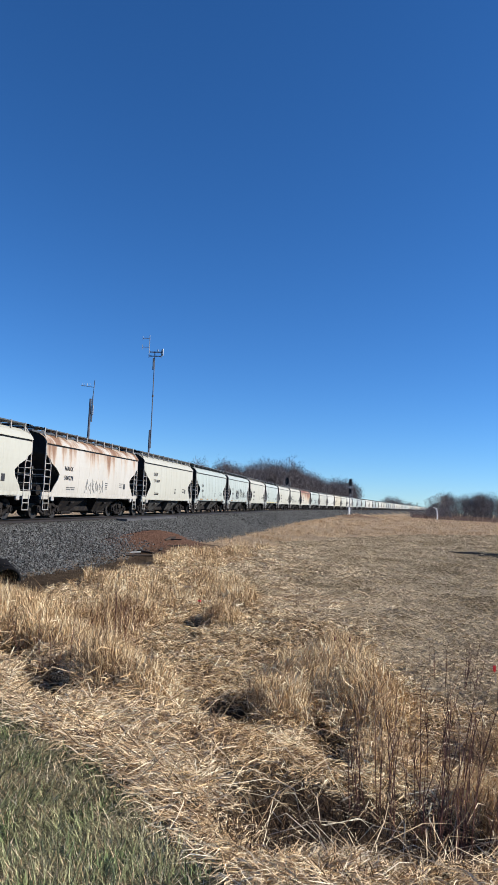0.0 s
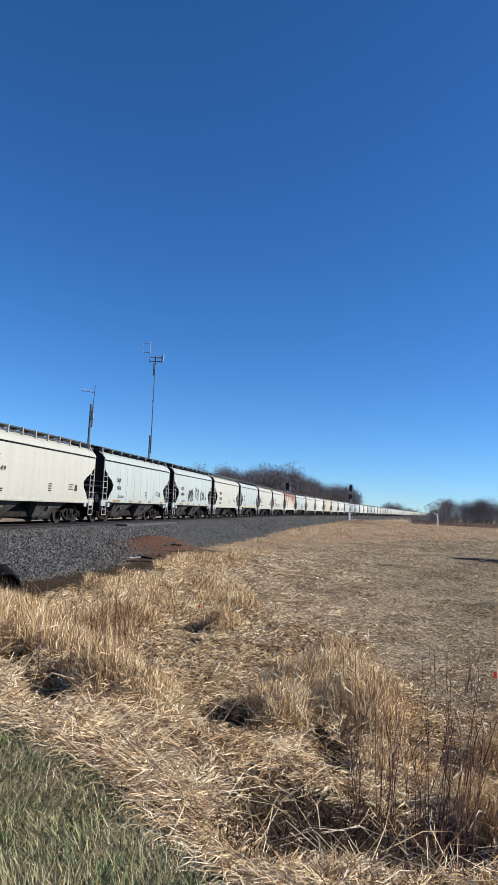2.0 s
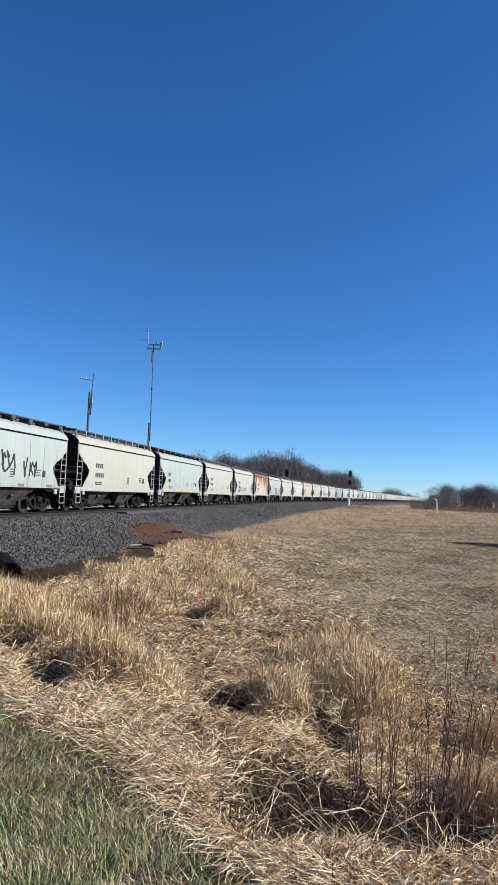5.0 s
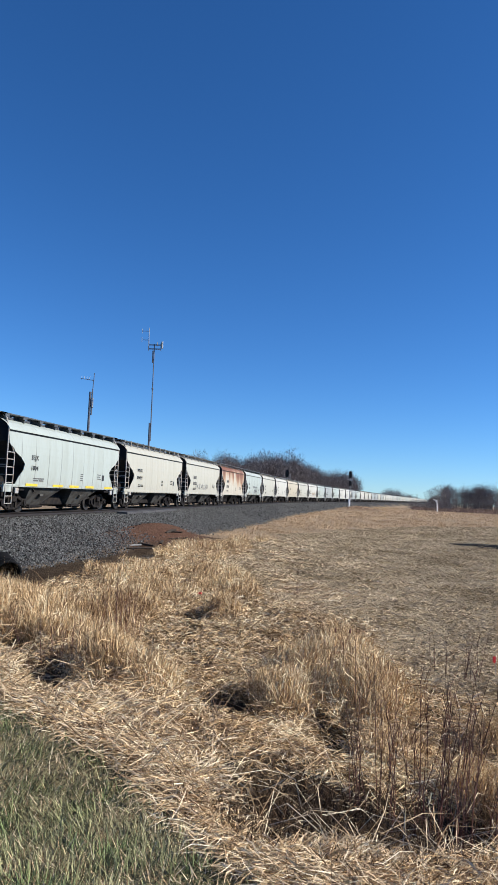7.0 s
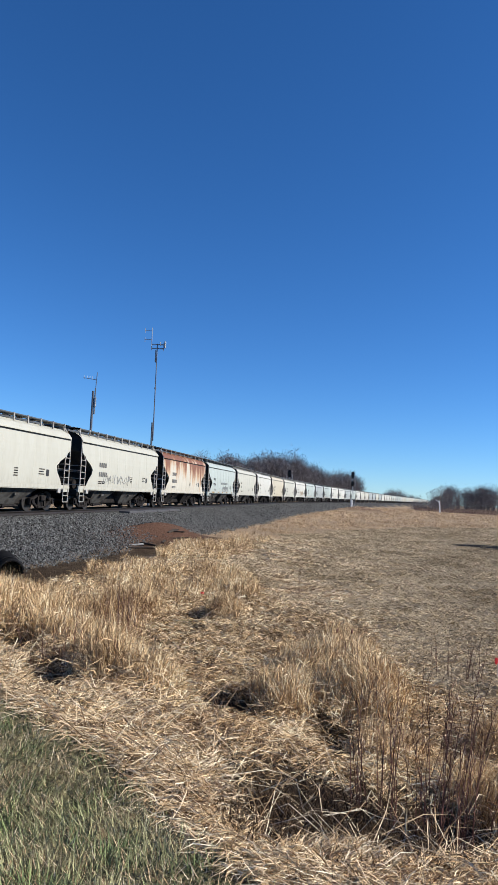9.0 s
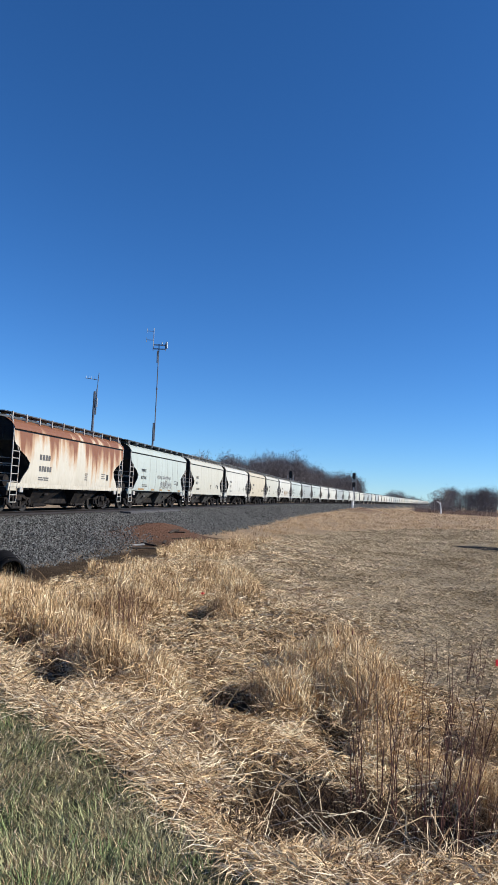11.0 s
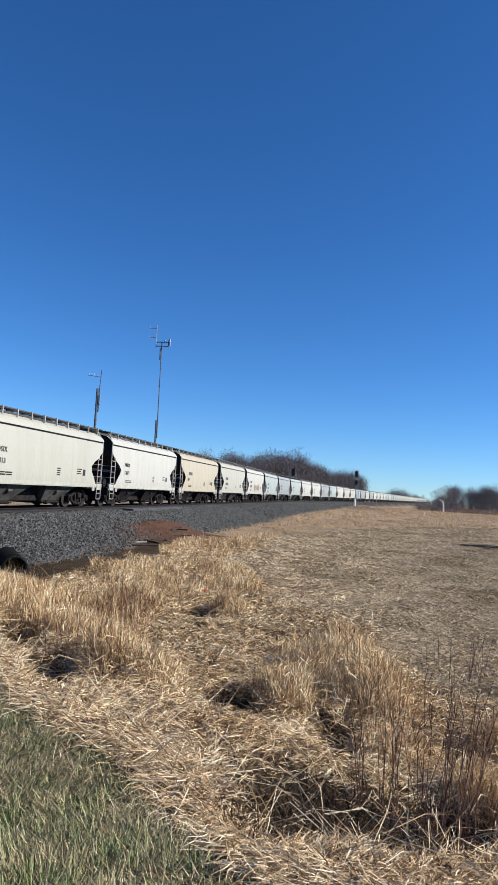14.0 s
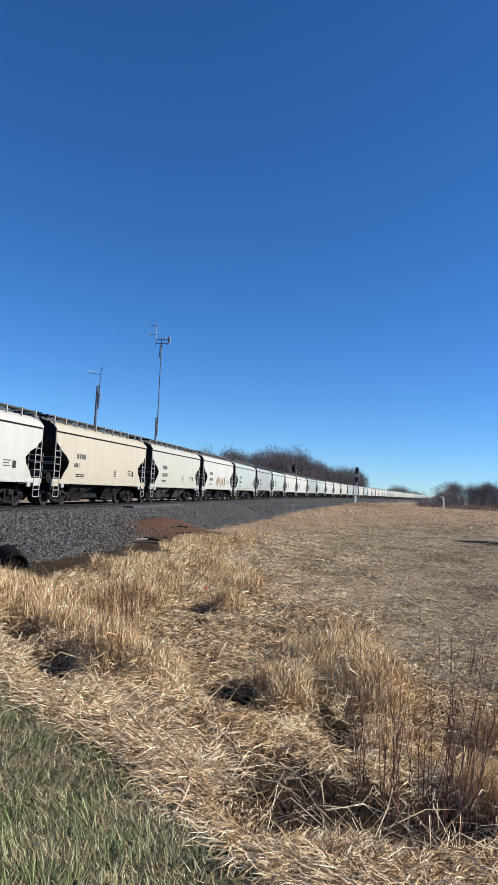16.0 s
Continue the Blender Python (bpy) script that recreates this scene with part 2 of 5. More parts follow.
# ---- helpers for building ----
def part(name, bm, mat, parent=None, label="", m=None, smooth=False):
    """Link a bmesh (or a mesh) as one mesh object under a thing or a part."""
    if isinstance(bm, bmesh.types.BMesh):
        me = bpy.data.meshes.new(name)
        bm.to_mesh(me)
        bm.free()
    else:
        me = bm
    if mat and not me.materials:
        me.materials.append(mat)
    if smooth:
        me.polygons.foreach_set("use_smooth", [True] * len(me.polygons))
    ob = new(name, me)
    ob.parent = parent
    if m is not None:
        ob.matrix_basis = m
    if label:
        tagged(ob, label)
    return ob


def box(bm, x0, x1, y0, y1, z0, z1, bevel=0.0, m=None):
    r = bmesh.ops.create_cube(bm, size=1.0)
    mat = Matrix.LocRotScale(((x0 + x1) / 2, (y0 + y1) / 2, (z0 + z1) / 2), None, (x1 - x0, y1 - y0, z1 - z0))
    bmesh.ops.transform(bm, matrix=(m @ mat) if m is not None else mat, verts=r["verts"])
    if bevel:
        edges = {e for v in r["verts"] for e in v.link_edges}
        bmesh.ops.bevel(bm, geom=list(edges), offset=bevel, segments=1, affect="EDGES")
    return bm


def rod(bm, a, b, r, r2=None, seg=6, caps=True):
    a, b = Vector(a), Vector(b)
    d = b - a
    m = Matrix.Translation((a + b) / 2) @ d.to_track_quat("Z", "Y").to_matrix().to_4x4()
    bmesh.ops.create_cone(bm, cap_ends=caps, segments=seg, radius1=r, radius2=r if r2 is None else r2, depth=d.length, matrix=m)
    return bm


def mesh_of(name, verts, faces_flat, sizes, mat, smooth=False):
    """A mesh from arrays: vertices (n, 3), loop vertex indices, and the corner count of each face."""
    me = bpy.data.meshes.new(name)
    verts = np.asarray(verts, dtype=np.float32)
    faces_flat, sizes = np.asarray(faces_flat, dtype=np.int32), np.asarray(sizes, dtype=np.int32)
    me.vertices.add(len(verts))
    me.vertices.foreach_set("co", verts.ravel())
    me.loops.add(len(faces_flat))
    me.loops.foreach_set("vertex_index", faces_flat)
    me.polygons.add(len(sizes))
    me.polygons.foreach_set("loop_start", np.concatenate([[0], np.cumsum(sizes)[:-1]]).astype(np.int32))
    if smooth:
        me.polygons.foreach_set("use_smooth", np.ones(len(sizes), dtype=bool))
    me.update(calc_edges=True)
    me.materials.append(mat)
    return me


# ---- the railway's line ----
# Heading (degrees clockwise from +Y) along the line, at these distances from the point abreast of the camera.
LINE_AT = np.array([0.0, 50, 90, 130, 180, 260, 400, 700])
LINE_TURN = np.radians([12.07, 10.68, 10.29, 13.87, 16.16, 16.83, 17.53, 18.23])
C_LINE = 16.54     # centre line's distance from the camera
RAIL_Z, GRADE = 0.236, 0.00203
_s = np.arange(-200.0, 1601.0, 1.0)
_a = np.interp(_s, LINE_AT, LINE_TURN)
_x = np.concatenate([[0], np.cumsum((np.sin(_a[1:]) + np.sin(_a[:-1])) / 2)])
_y = np.concatenate([[0], np.cumsum((np.cos(_a[1:]) + np.cos(_a[:-1])) / 2)])
_x += -_x[200] - C_LINE * np.cos(_a[200])
_y += -_y[200] + C_LINE * np.sin(_a[200])


def line(s, u=0.0):
    """The point of the line at distance s, u metres to its right, and its heading."""
    a = np.interp(s, _s, _a)
    return np.interp(s, _s, _x) + u * np.cos(a), np.interp(s, _s, _y) - u * np.sin(a), a


def rail_z(s):
    return RAIL_Z + GRADE * np.clip(s, -50, 700)


def along(x, y):
    """Distance along the line and to its right, of points."""
    x, y = np.asarray(x, float), np.asarray(y, float)
    i = np.full(x.shape, 200)
    sx, sy = _x[::10], _y[::10]
    flat = []
    for k in range(0, x.size, 20000):
        px, py = x.ravel()[k:k + 20000, None], y.ravel()[k:k + 20000, None]
        flat.append(np.argmin((px - sx) ** 2 + (py - sy) ** 2, axis=1) * 10)
    i = np.concatenate(flat).reshape(x.shape)
    dx, dy, a = x - _x[i], y - _y[i], _a[i]
    return _s[i] + dx * np.sin(a) + dy * np.cos(a), dx * np.cos(a) - dy * np.sin(a)


def smooth(e0, e1, v):
    t = np.clip((np.asarray(v, float) - e0) / (e1 - e0), 0, 1)
    return t * t * (3 - 2 * t)


_rng = np.random.default_rng(5)
_lat = _rng.random((256, 256))


def lumps(x, y, size):
    """Smooth value noise, 0 to 1."""
    x, y = np.asarray(x, float) / size + 400, np.asarray(y, float) / size + 400
    i, j = np.floor(x).astype(int), np.floor(y).astype(int)
    fx, fy = x - i, y - j
    fx, fy = fx * fx * (3 - 2 * fx), fy * fy * (3 - 2 * fy)
    g = lambda p, q: _lat[p % 256, q % 256]
    return (g(i, j) * (1 - fx) + g(i + 1, j) * fx) * (1 - fy) + (g(i, j + 1) * (1 - fx) + g(i + 1, j + 1) * fx) * fy


LOW = -0.85
FIELD = [(4.6, 7.3), (3.5, 8.0), (2.75, 8.9), (2.3, 10.4), (1.8, 12.5), (1.0, 15.0), (0.1, 18.0), (-0.7, 22), (0.5, 34), (2.5, 42), (14, 62), (30, 78), (120, 110), (140, 10), (20, 6.5)]
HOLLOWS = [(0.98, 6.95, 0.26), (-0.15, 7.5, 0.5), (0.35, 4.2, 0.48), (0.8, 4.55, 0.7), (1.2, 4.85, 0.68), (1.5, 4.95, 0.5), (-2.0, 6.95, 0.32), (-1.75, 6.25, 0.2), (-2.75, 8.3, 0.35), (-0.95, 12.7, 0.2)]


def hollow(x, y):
    """1 in the hollows of the opened grass, whose shade is painted dark on ground and litter."""
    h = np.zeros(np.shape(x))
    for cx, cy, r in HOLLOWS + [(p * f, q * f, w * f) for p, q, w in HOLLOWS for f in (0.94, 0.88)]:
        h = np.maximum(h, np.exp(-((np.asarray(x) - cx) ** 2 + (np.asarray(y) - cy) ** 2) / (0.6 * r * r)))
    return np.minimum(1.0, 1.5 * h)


def in_field(x, y):
    """1 on the mown field, 0 outside it."""
    x = np.asarray(x, float) + (lumps(x, y, 2.1) - 0.5) * 1.3
    y = np.asarray(y, float) + (lumps(y, x, 1.7) - 0.5) * 2.2
    inside = np.zeros(x.shape, bool)
    for (x0, y0), (x1, y1) in zip(FIELD, FIELD[1:] + FIELD[:1]):
        hit = ((y0 > y) != (y1 > y)) & (x < (x1 - x0) * (y - y0) / (y1 - y0 + 1e-9) + x0)
        inside ^= hit
    return inside.astype(float)


def bank(x, y):
    """Distance beyond the edge of the mown verge on which the camera stands."""
    return 0.764 * np.asarray(x, float) + 0.645 * np.asarray(y, float) - 1.77 + (lumps(x, y, 0.8) - 0.5) * 0.22


def ground_z(x, y):
    x, y = np.asarray(x, float), np.asarray(y, float)
    s, u = along(x, y)
    z = LOW * smooth(0.0, 3.6, bank(x, y)) + (lumps(x, y, 3.0) - 0.5) * 0.16 * smooth(0.2, 2, bank(x, y)) + (lumps(x, y, 0.7) - 0.5) * 0.05
    z = z - 0.14 * hollow(x, y)
    top = rail_z(s) - 0.21
    au = np.abs(u)
    bed = top + (LOW - top) * np.clip((au - 2.9) / 4.0, 0, 1) + (lumps(x, y, 0.9) - 0.5) * 0.10 * smooth(2.9, 4.2, au)
    w = 1 - smooth(6.0, 7.4, au)
    mound = 0.62 * np.exp(-(((s - 30.3) / 4.2) ** 2 + ((u - 6.2) / 1.4) ** 2))
    far_mound = 1.0 * np.exp(-(((x - 25.5) / 4.5) ** 2 + ((y - 147.8) / 6.0) ** 2))
    return z * (1 - w) + bed * w + mound * smooth(3.2, 5, au) + far_mound


def on_ground(x, y, dz=0.0):
    return (x, y, float(ground_z(np.array([x]), np.array([y]))[0]) + dz)


# ---- ground ----
def build_ground():
    radii = [0.0]
    r, step = 0.25, 0.16
    while r < 4200:
        radii.append(r)
        step = max(0.16, r * 0.022)
        r += step
    radii = np.array(radii[1:])
    front = np.radians(np.arange(-50, 50, 0.6))
    rest = np.radians(np.arange(50, 310, 4.0))
    az = np.concatenate([front, rest])
    na, nr = len(az), len(radii)
    X = radii[:, None] * np.sin(az)
    Y = radii[:, None] * np.cos(az)
    Z = ground_z(X, Y)
    verts = np.concatenate([[[0, 0, float(ground_z(np.zeros(1), np.zeros(1))[0])]], np.stack([X, Y, Z], -1).reshape(-1, 3)])
    i = np.arange(nr - 1)[:, None] * na + np.arange(na) + 1
    j = np.arange(nr - 1)[:, None] * na + (np.arange(na) + 1) % na + 1
    quads = np.stack([i, j, j + na, i + na], -1).reshape(-1)
    tri = np.stack([np.zeros(na, int), 1 + (np.arange(na) + 1) % na, 1 + np.arange(na)], -1).reshape(-1)
    me = mesh_of("ground", verts, np.concatenate([quads, tri]), [4] * (len(quads) // 4) + [3] * na, ground_material(), True)
    s, u = along(verts[:, 0], verts[:, 1])
    wob = (lumps(verts[:, 0], verts[:, 1], 1.5) - 0.5)
    stone = 1 - smooth(6.3, 6.9, np.abs(u) + 0.7 * wob)
    dirt = np.exp(-(((s - 30.3) / 4.0) ** 2 + ((u - 6.2) / 1.45) ** 2)) * 2.2 * (u > 0) + np.exp(-(((verts[:, 0] - 25.5) / 4.5) ** 2 + ((verts[:, 1] - 147.8) / 7.0) ** 2))
    soil_and_shade = smooth(6.4, 6.9, u + wob) * (1 - smooth(8.0, 8.9, u + wob)) * (s < 34) * 0.9
    green = 1 - smooth(-0.05, 0.3, bank(verts[:, 0], verts[:, 1]))
    field = in_field(verts[:, 0], verts[:, 1])
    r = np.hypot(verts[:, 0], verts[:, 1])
    # paler ground: the field beyond 42 m and in patches, elsewhere beyond 13 m
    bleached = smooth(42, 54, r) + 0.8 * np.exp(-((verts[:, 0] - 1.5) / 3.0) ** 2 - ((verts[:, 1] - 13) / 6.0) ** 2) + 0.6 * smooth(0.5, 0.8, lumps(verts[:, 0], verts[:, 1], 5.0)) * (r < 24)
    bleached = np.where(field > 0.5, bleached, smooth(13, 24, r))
    # the hollows are added to the dark strip's zone to paint their shade
    for nm, val in (("stone", stone), ("dirt", np.clip(dirt, 0, 1)), ("soil_and_shade", soil_and_shade + hollow(verts[:, 0], verts[:, 1])), ("green", green), ("field", field), ("bleached", np.clip(bleached, 0, 1))):
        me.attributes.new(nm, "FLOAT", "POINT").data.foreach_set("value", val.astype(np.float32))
    ob = new("ground", me)
    tagged(ob, "open ground of dry grass, mown field and trackbed", "ground", kind="structure")


def ground_material():
    m = bpy.data.materials.new("ground_cover")
    m.use_nodes = True
    n, l = m.node_tree.nodes, m.node_tree.links
    b = n["Principled BSDF"]
    b.inputs["Roughness"].default_value = 0.95
    b.inputs["Specular IOR Level"].default_value = 0.05
    co = n.new("ShaderNodeTexCoord")

    def tex(scale, detail=6):
        t = n.new("ShaderNodeTexNoise")
        t.inputs["Scale"].default_value, t.inputs["Detail"].default_value = scale, detail
        l.new(co.outputs["Object"], t.inputs["Vector"])
        r = n.new("ShaderNodeMapRange")
        r.inputs[1].default_value, r.inputs[2].default_value = 0.33, 0.67
        l.new(t.outputs["Fac"], r.inputs[0])
        return r.outputs[0]

    def mixed(fac, x, y):
        k = n.new("ShaderNodeMix")
        k.data_type = "RGBA"
        l.new(fac, k.inputs[0])
        for i, s in ((6, x), (7, y)):
            if isinstance(s, tuple):
                k.inputs[i].default_value = (*s, 1)
            else:
                l.new(s, k.inputs[i])
        return k.outputs[2]

    def zone(name):
        a = n.new("ShaderNodeAttribute")
        a.attribute_name = name
        return a.outputs["Fac"]

    fine, pebble, mid, wide, clod = tex(28), tex(7, 3), tex(3.0), tex(0.12, 8), tex(0.8, 9)
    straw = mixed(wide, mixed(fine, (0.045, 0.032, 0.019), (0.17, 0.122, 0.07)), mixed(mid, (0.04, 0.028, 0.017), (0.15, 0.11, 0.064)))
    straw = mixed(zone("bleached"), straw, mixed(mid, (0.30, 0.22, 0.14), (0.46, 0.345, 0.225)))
    field = mixed(clod, mixed(fine, (0.23, 0.18, 0.115), (0.40, 0.318, 0.205)), mixed(mid, (0.46, 0.37, 0.245), (0.25, 0.197, 0.126)))
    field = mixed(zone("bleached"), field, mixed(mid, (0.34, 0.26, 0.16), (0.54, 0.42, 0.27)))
    green = mixed(mid, mixed(fine, (0.085, 0.09, 0.045), (0.15, 0.155, 0.08)), (0.25, 0.205, 0.12))
    cell = n.new("ShaderNodeTexVoronoi")
    cell.inputs["Scale"].default_value = 17.0
    l.new(co.outputs["Object"], cell.inputs["Vector"])
    shade = n.new("ShaderNodeSeparateColor")
    l.new(cell.outputs["Color"], shade.inputs[0])
    gap = n.new("ShaderNodeMapRange")
    for k, v in zip((1, 2, 3, 4), (0.35, 0.65, 1.0, 0.0)):
        gap.inputs[k].default_value = v
    l.new(cell.outputs["Distance"], gap.inputs[0])
    stone = mixed(shade.outputs[0], mixed(pebble, (0.05, 0.05, 0.05), (0.075, 0.074, 0.07)), mixed(mid, (0.20, 0.20, 0.196), (0.27, 0.266, 0.255)))
    # near-black cell edges paint the shade between the stones
    stone = mixed(gap.outputs[0], (0.022, 0.021, 0.02), stone)
    dirt = mixed(fine, mixed(mid, (0.17, 0.088, 0.056), (0.23, 0.125, 0.082)), (0.12, 0.068, 0.045))
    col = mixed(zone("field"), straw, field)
    col = mixed(zone("green"), col, green)
    col = mixed(zone("stone"), col, stone)
    # this dark brown also paints the shade in the grass hollows
    col = mixed(zone("soil_and_shade"), col, mixed(mid, (0.03, 0.02, 0.013), (0.065, 0.045, 0.028)))
    col = mixed(zone("dirt"), col, dirt)
    l.new(col, b.inputs["Base Color"])
    bp = n.new("ShaderNodeBump")
    bp.inputs["Strength"].default_value, bp.inputs["Distance"].default_value = 0.9, 0.06
    l.new(fine, bp.inputs["Height"])
    l.new(bp.outputs[0], b.inputs["Normal"])
    return m


build_ground()


# ---- railway track ----
def strip(name, s0, s1, step, u, prof, mat, parent):
    """A bar of cross-section prof (u, z above the rail's foot level) that follows the line."""
    s = np.arange(s0, s1, step)
    k = len(prof)
    V = []
    for pu, pz in prof:
        x, y, _ = line(s, u + pu)
        V.append(np.stack([x, y, rail_z(s) + pz], -1))
    V = np.stack(V, 1).reshape(-1, 3)
    i = (np.arange(len(s) - 1)[:, None] * k + np.arange(k))
    j = (np.arange(len(s) - 1)[:, None] * k + (np.arange(k) + 1) % k)
    f = np.stack([i, j, j + k, i + k], -1).reshape(-1)
    ends = list(range(k - 1, -1, -1)) + [(len(s) - 1) * k + q for q in range(k)]
    me = mesh_of(name, V, np.concatenate([f, ends]), [4] * (len(f) // 4) + [k, k], mat)
    return part(name, me, None, parent)


RAIL_PROFILE = [(-0.07, -0.18), (0.07, -0.18), (0.07, -0.165), (0.012, -0.14), (0.012, -0.045), (0.036, -0.035), (0.034, 0.0), (-0.034, 0.0), (-0.036, -0.035), (-0.012, -0.045), (-0.012, -0.14), (-0.07, -0.165)]


def build_track():
    track = new("railway_track")
    tagged(track, "railway track of rusty rails on dark timber sleepers", "railway track", kind="structure")
    for u in (-0.7525, 0.7525):
        strip("rail", -120, 900, 4, u, RAIL_PROFILE, RAIL, track)
    bm = box(bmesh.new(), -0.115, 0.115, -1.3, 1.3, -0.1, 0.05, 0.012)
    me = bpy.data.meshes.new("sleeper")
    bm.to_mesh(me)
    bm.free()
    me.materials.append(SLEEPER)
    for k in range(260):
        s = 2 + k * 0.53
        x, y, a = line(s)
        ob = part("sleeper", me, None, track, m=pose(float(x), float(y), float(rail_z(s)) - 0.235, 0, 0, 90 - math.degrees(a) + random.uniform(-0.8, 0.8)))
    return track


build_track()


# ---- covered hopper wagons ----
# Wagon space: x along the line (away from the camera's end), -y the side that faces the camera, z above the rails.
HALF = 5.95                       # half length over the end sills
PITCH = 12.9                      # coupled length
OUTLINE = [(1.24, 0.82), (1.52, 1.02), (1.839, 1.36), (2.12, 1.46), (2.376, 1.12), (2.6, 0.62), (2.744, 0.52), (2.824, 0.32), (2.936, 0.18), (3.4, 0.14)]   # height, inset of the side sheet's end
SIDE_Y = [(1.24, 1.57), (1.52, 1.585), (1.839, 1.595), (2.12, 1.6), (2.376, 1.6), (2.6, 1.597), (2.744, 1.59), (2.824, 1.585), (2.936, 1.58), (3.4, 1.545)]


SEAMS = (-3.6, -2.4, -1.2, 0.0, 1.2, 2.4, 3.6)
COLUMNS = sorted([(x + d, 0.007 if d == 0 else 0.0) for x in SEAMS for d in (-0.02, 0, 0.02)])


def side_sheet(sign):
    """Curved side sheet; the welded seams between its plates stand slightly proud."""
    bm = bmesh.new()
    grid = []
    for (z, inset), (_, y) in zip(OUTLINE, SIDE_Y):
        cols = [(-(HALF - inset), 0.0)] + COLUMNS + [(HALF - inset, 0.0)]
        grid.append([bm.verts.new((x, sign * (y + up), z)) for x, up in cols])
    for r0, r1 in zip(grid, grid[1:]):
        for k in range(len(r0) - 1):
            q = (r0[k], r0[k + 1], r1[k + 1], r1[k])
            bm.faces.new(q if sign > 0 else q[::-1])
    bm.normal_update()
    bmesh.ops.solidify(bm, geom=bm.faces[:], thickness=-0.03)
    bmesh.ops.recalc_face_normals(bm, faces=bm.faces[:])
    return bm


ROOF = [(1.575, 3.475), (1.575, 3.515), (1.53, 3.60), (1.38, 3.77), (1.14, 3.91), (0.6, 4.02), (0.0, 4.04)]


def roof_sheet():
    bm = bmesh.new()
    prof = ROOF + [(-y, z) for y, z in ROOF[-2::-1]]
    cols = [(-HALF + 0.10, 0.0)] + [(x, up * 2.2) for x, up in COLUMNS] + [(HALF - 0.10, 0.0)]
    rows = [[bm.verts.new((x, y, z + (up if 0 < k < len(prof) - 1 else 0))) for x, up in cols] for k, (y, z) in enumerate(prof)]
    for r0, r1 in zip(rows, rows[1:]):
        for k in range(len(cols) - 1):
            bm.faces.new((r0[k], r0[k + 1], r1[k + 1], r1[k]))
    bmesh.ops.recalc_face_normals(bm, faces=bm.faces[:])
    return bm


def end_sheet(end):
    """Slope sheet and end wall that close the tank at one end."""
    bm = bmesh.new()
    levels = [(0.962, 2.9, 1.35), (1.183, 2.4, 1.45), (1.891, 1.75, 1.5), (2.687, 0.75, 1.5), (2.997, 0.36, 1.48), (3.617, 0.28, 1.44), (3.838, 0.28, 1.30), (3.979, 0.28, 0.8)]
    rows = [[bm.verts.new((end * (HALF - inset), y * k, z)) for k in (-1, -0.5, 0, 0.5, 1)] for z, inset, y in levels]
    for r0, r1 in zip(rows, rows[1:]):
        for k in range(4):
            bm.faces.new((r0[k], r0[k + 1], r1[k + 1], r1[k]))
    bm.normal_update()
    bmesh.ops.solidify(bm, geom=bm.faces[:], thickness=0.03)
    for y in (-0.95, -0.35, 0.35, 0.95):     # stiffening ribs
        box(bm, end * (HALF - 0.30) - 0.05, end * (HALF - 0.30) + 0.05, y - 0.035, y + 0.035, 3.04, 3.72)
    return bm


def hopper_bay(xc):
    """One sloping bay; its foot lies nearer the end of the wagon than its mouth, a skew that copies a slanting shadow
    edge.
    """
    bm = bmesh.new()
    top, low, skew = 1.55, 0.68, -0.42
    a = [bm.verts.new((xc + dx * top, dy * 1.44, 1.17)) for dx, dy in ((-1, -1), (1, -1), (1, 1), (-1, 1))]
    b = [bm.verts.new((xc + skew + dx * low, dy * 0.86, 0.34)) for dx, dy in ((-1, -1), (1, -1), (1, 1), (-1, 1))]
    bm.faces.new(b[::-1])
    bm.faces.new(a)
    for k in range(4):
        bm.faces.new((a[k], b[k], b[(k + 1) % 4], a[(k + 1) % 4]))
    bmesh.ops.recalc_face_normals(bm, faces=bm.faces[:])
    box(bm, xc - 0.42, xc - 0.10, -1.29, -1.18, 0.74, 0.84, 0.01)
    return bm


def outlet_gate(xc):
    bm = box(bmesh.new(), xc - 0.72, xc + 0.72, -0.95, 0.95, 0.20, 0.34, 0.02)
    for y in (-1.02, 1.02):
        rod(bm, (xc - 0.7, y, 0.27), (xc + 0.7, y, 0.27), 0.035)
        rod(bm, (xc - 0.5, y - 0.09, 0.27), (xc - 0.5, y + 0.09, 0.27), 0.09, seg=8)
    return bm


def side_sill(sign, kind):
    low = 1.08 if kind == "rail" else 1.17
    bm = box(bmesh.new(), -HALF, HALF, sign * 1.52 - 0.05, sign * 1.52 + 0.05, low, 1.25, 0.012)
    box(bm, -HALF, HALF, sign * 1.47 - 0.09, sign * 1.47 + 0.09, low - 0.03, low + 0.01)
    for end in (-1, 1):
        box(bm, end * (HALF - 0.30) - 0.30, end * (HALF - 0.30) + 0.30, sign * 1.50 - 0.055, sign * 1.50 + 0.055, 0.92, low, 0.01)
    return bm


def ladder(end, sign):
    """Side ladder near a corner: stiles and lower stirrup; the rungs are given by rung_heights."""
    bm = bmesh.new()
    y = sign * 1.57
    x0, x1 = end * (HALF - 0.12), end * (HALF - 0.62)
    rod(bm, (x1, y, 0.95), (x1, y, 2.45), 0.024)
    rod(bm, (x1, y, 2.45), (end * (HALF - 0.42), y * 0.99, 2.80), 0.024)
    for x in (x0, x1):
        rod(bm, (x, y, 1.0), (x, y, 0.45), 0.022)
    return bm


RUNGS = (0.45, 0.75, 1.30, 1.62, 1.94, 2.26, 2.55)


def rung():
    return rod(bmesh.new(), (-0.25, 0, 0), (0.25, 0, 0), 0.019, seg=5)


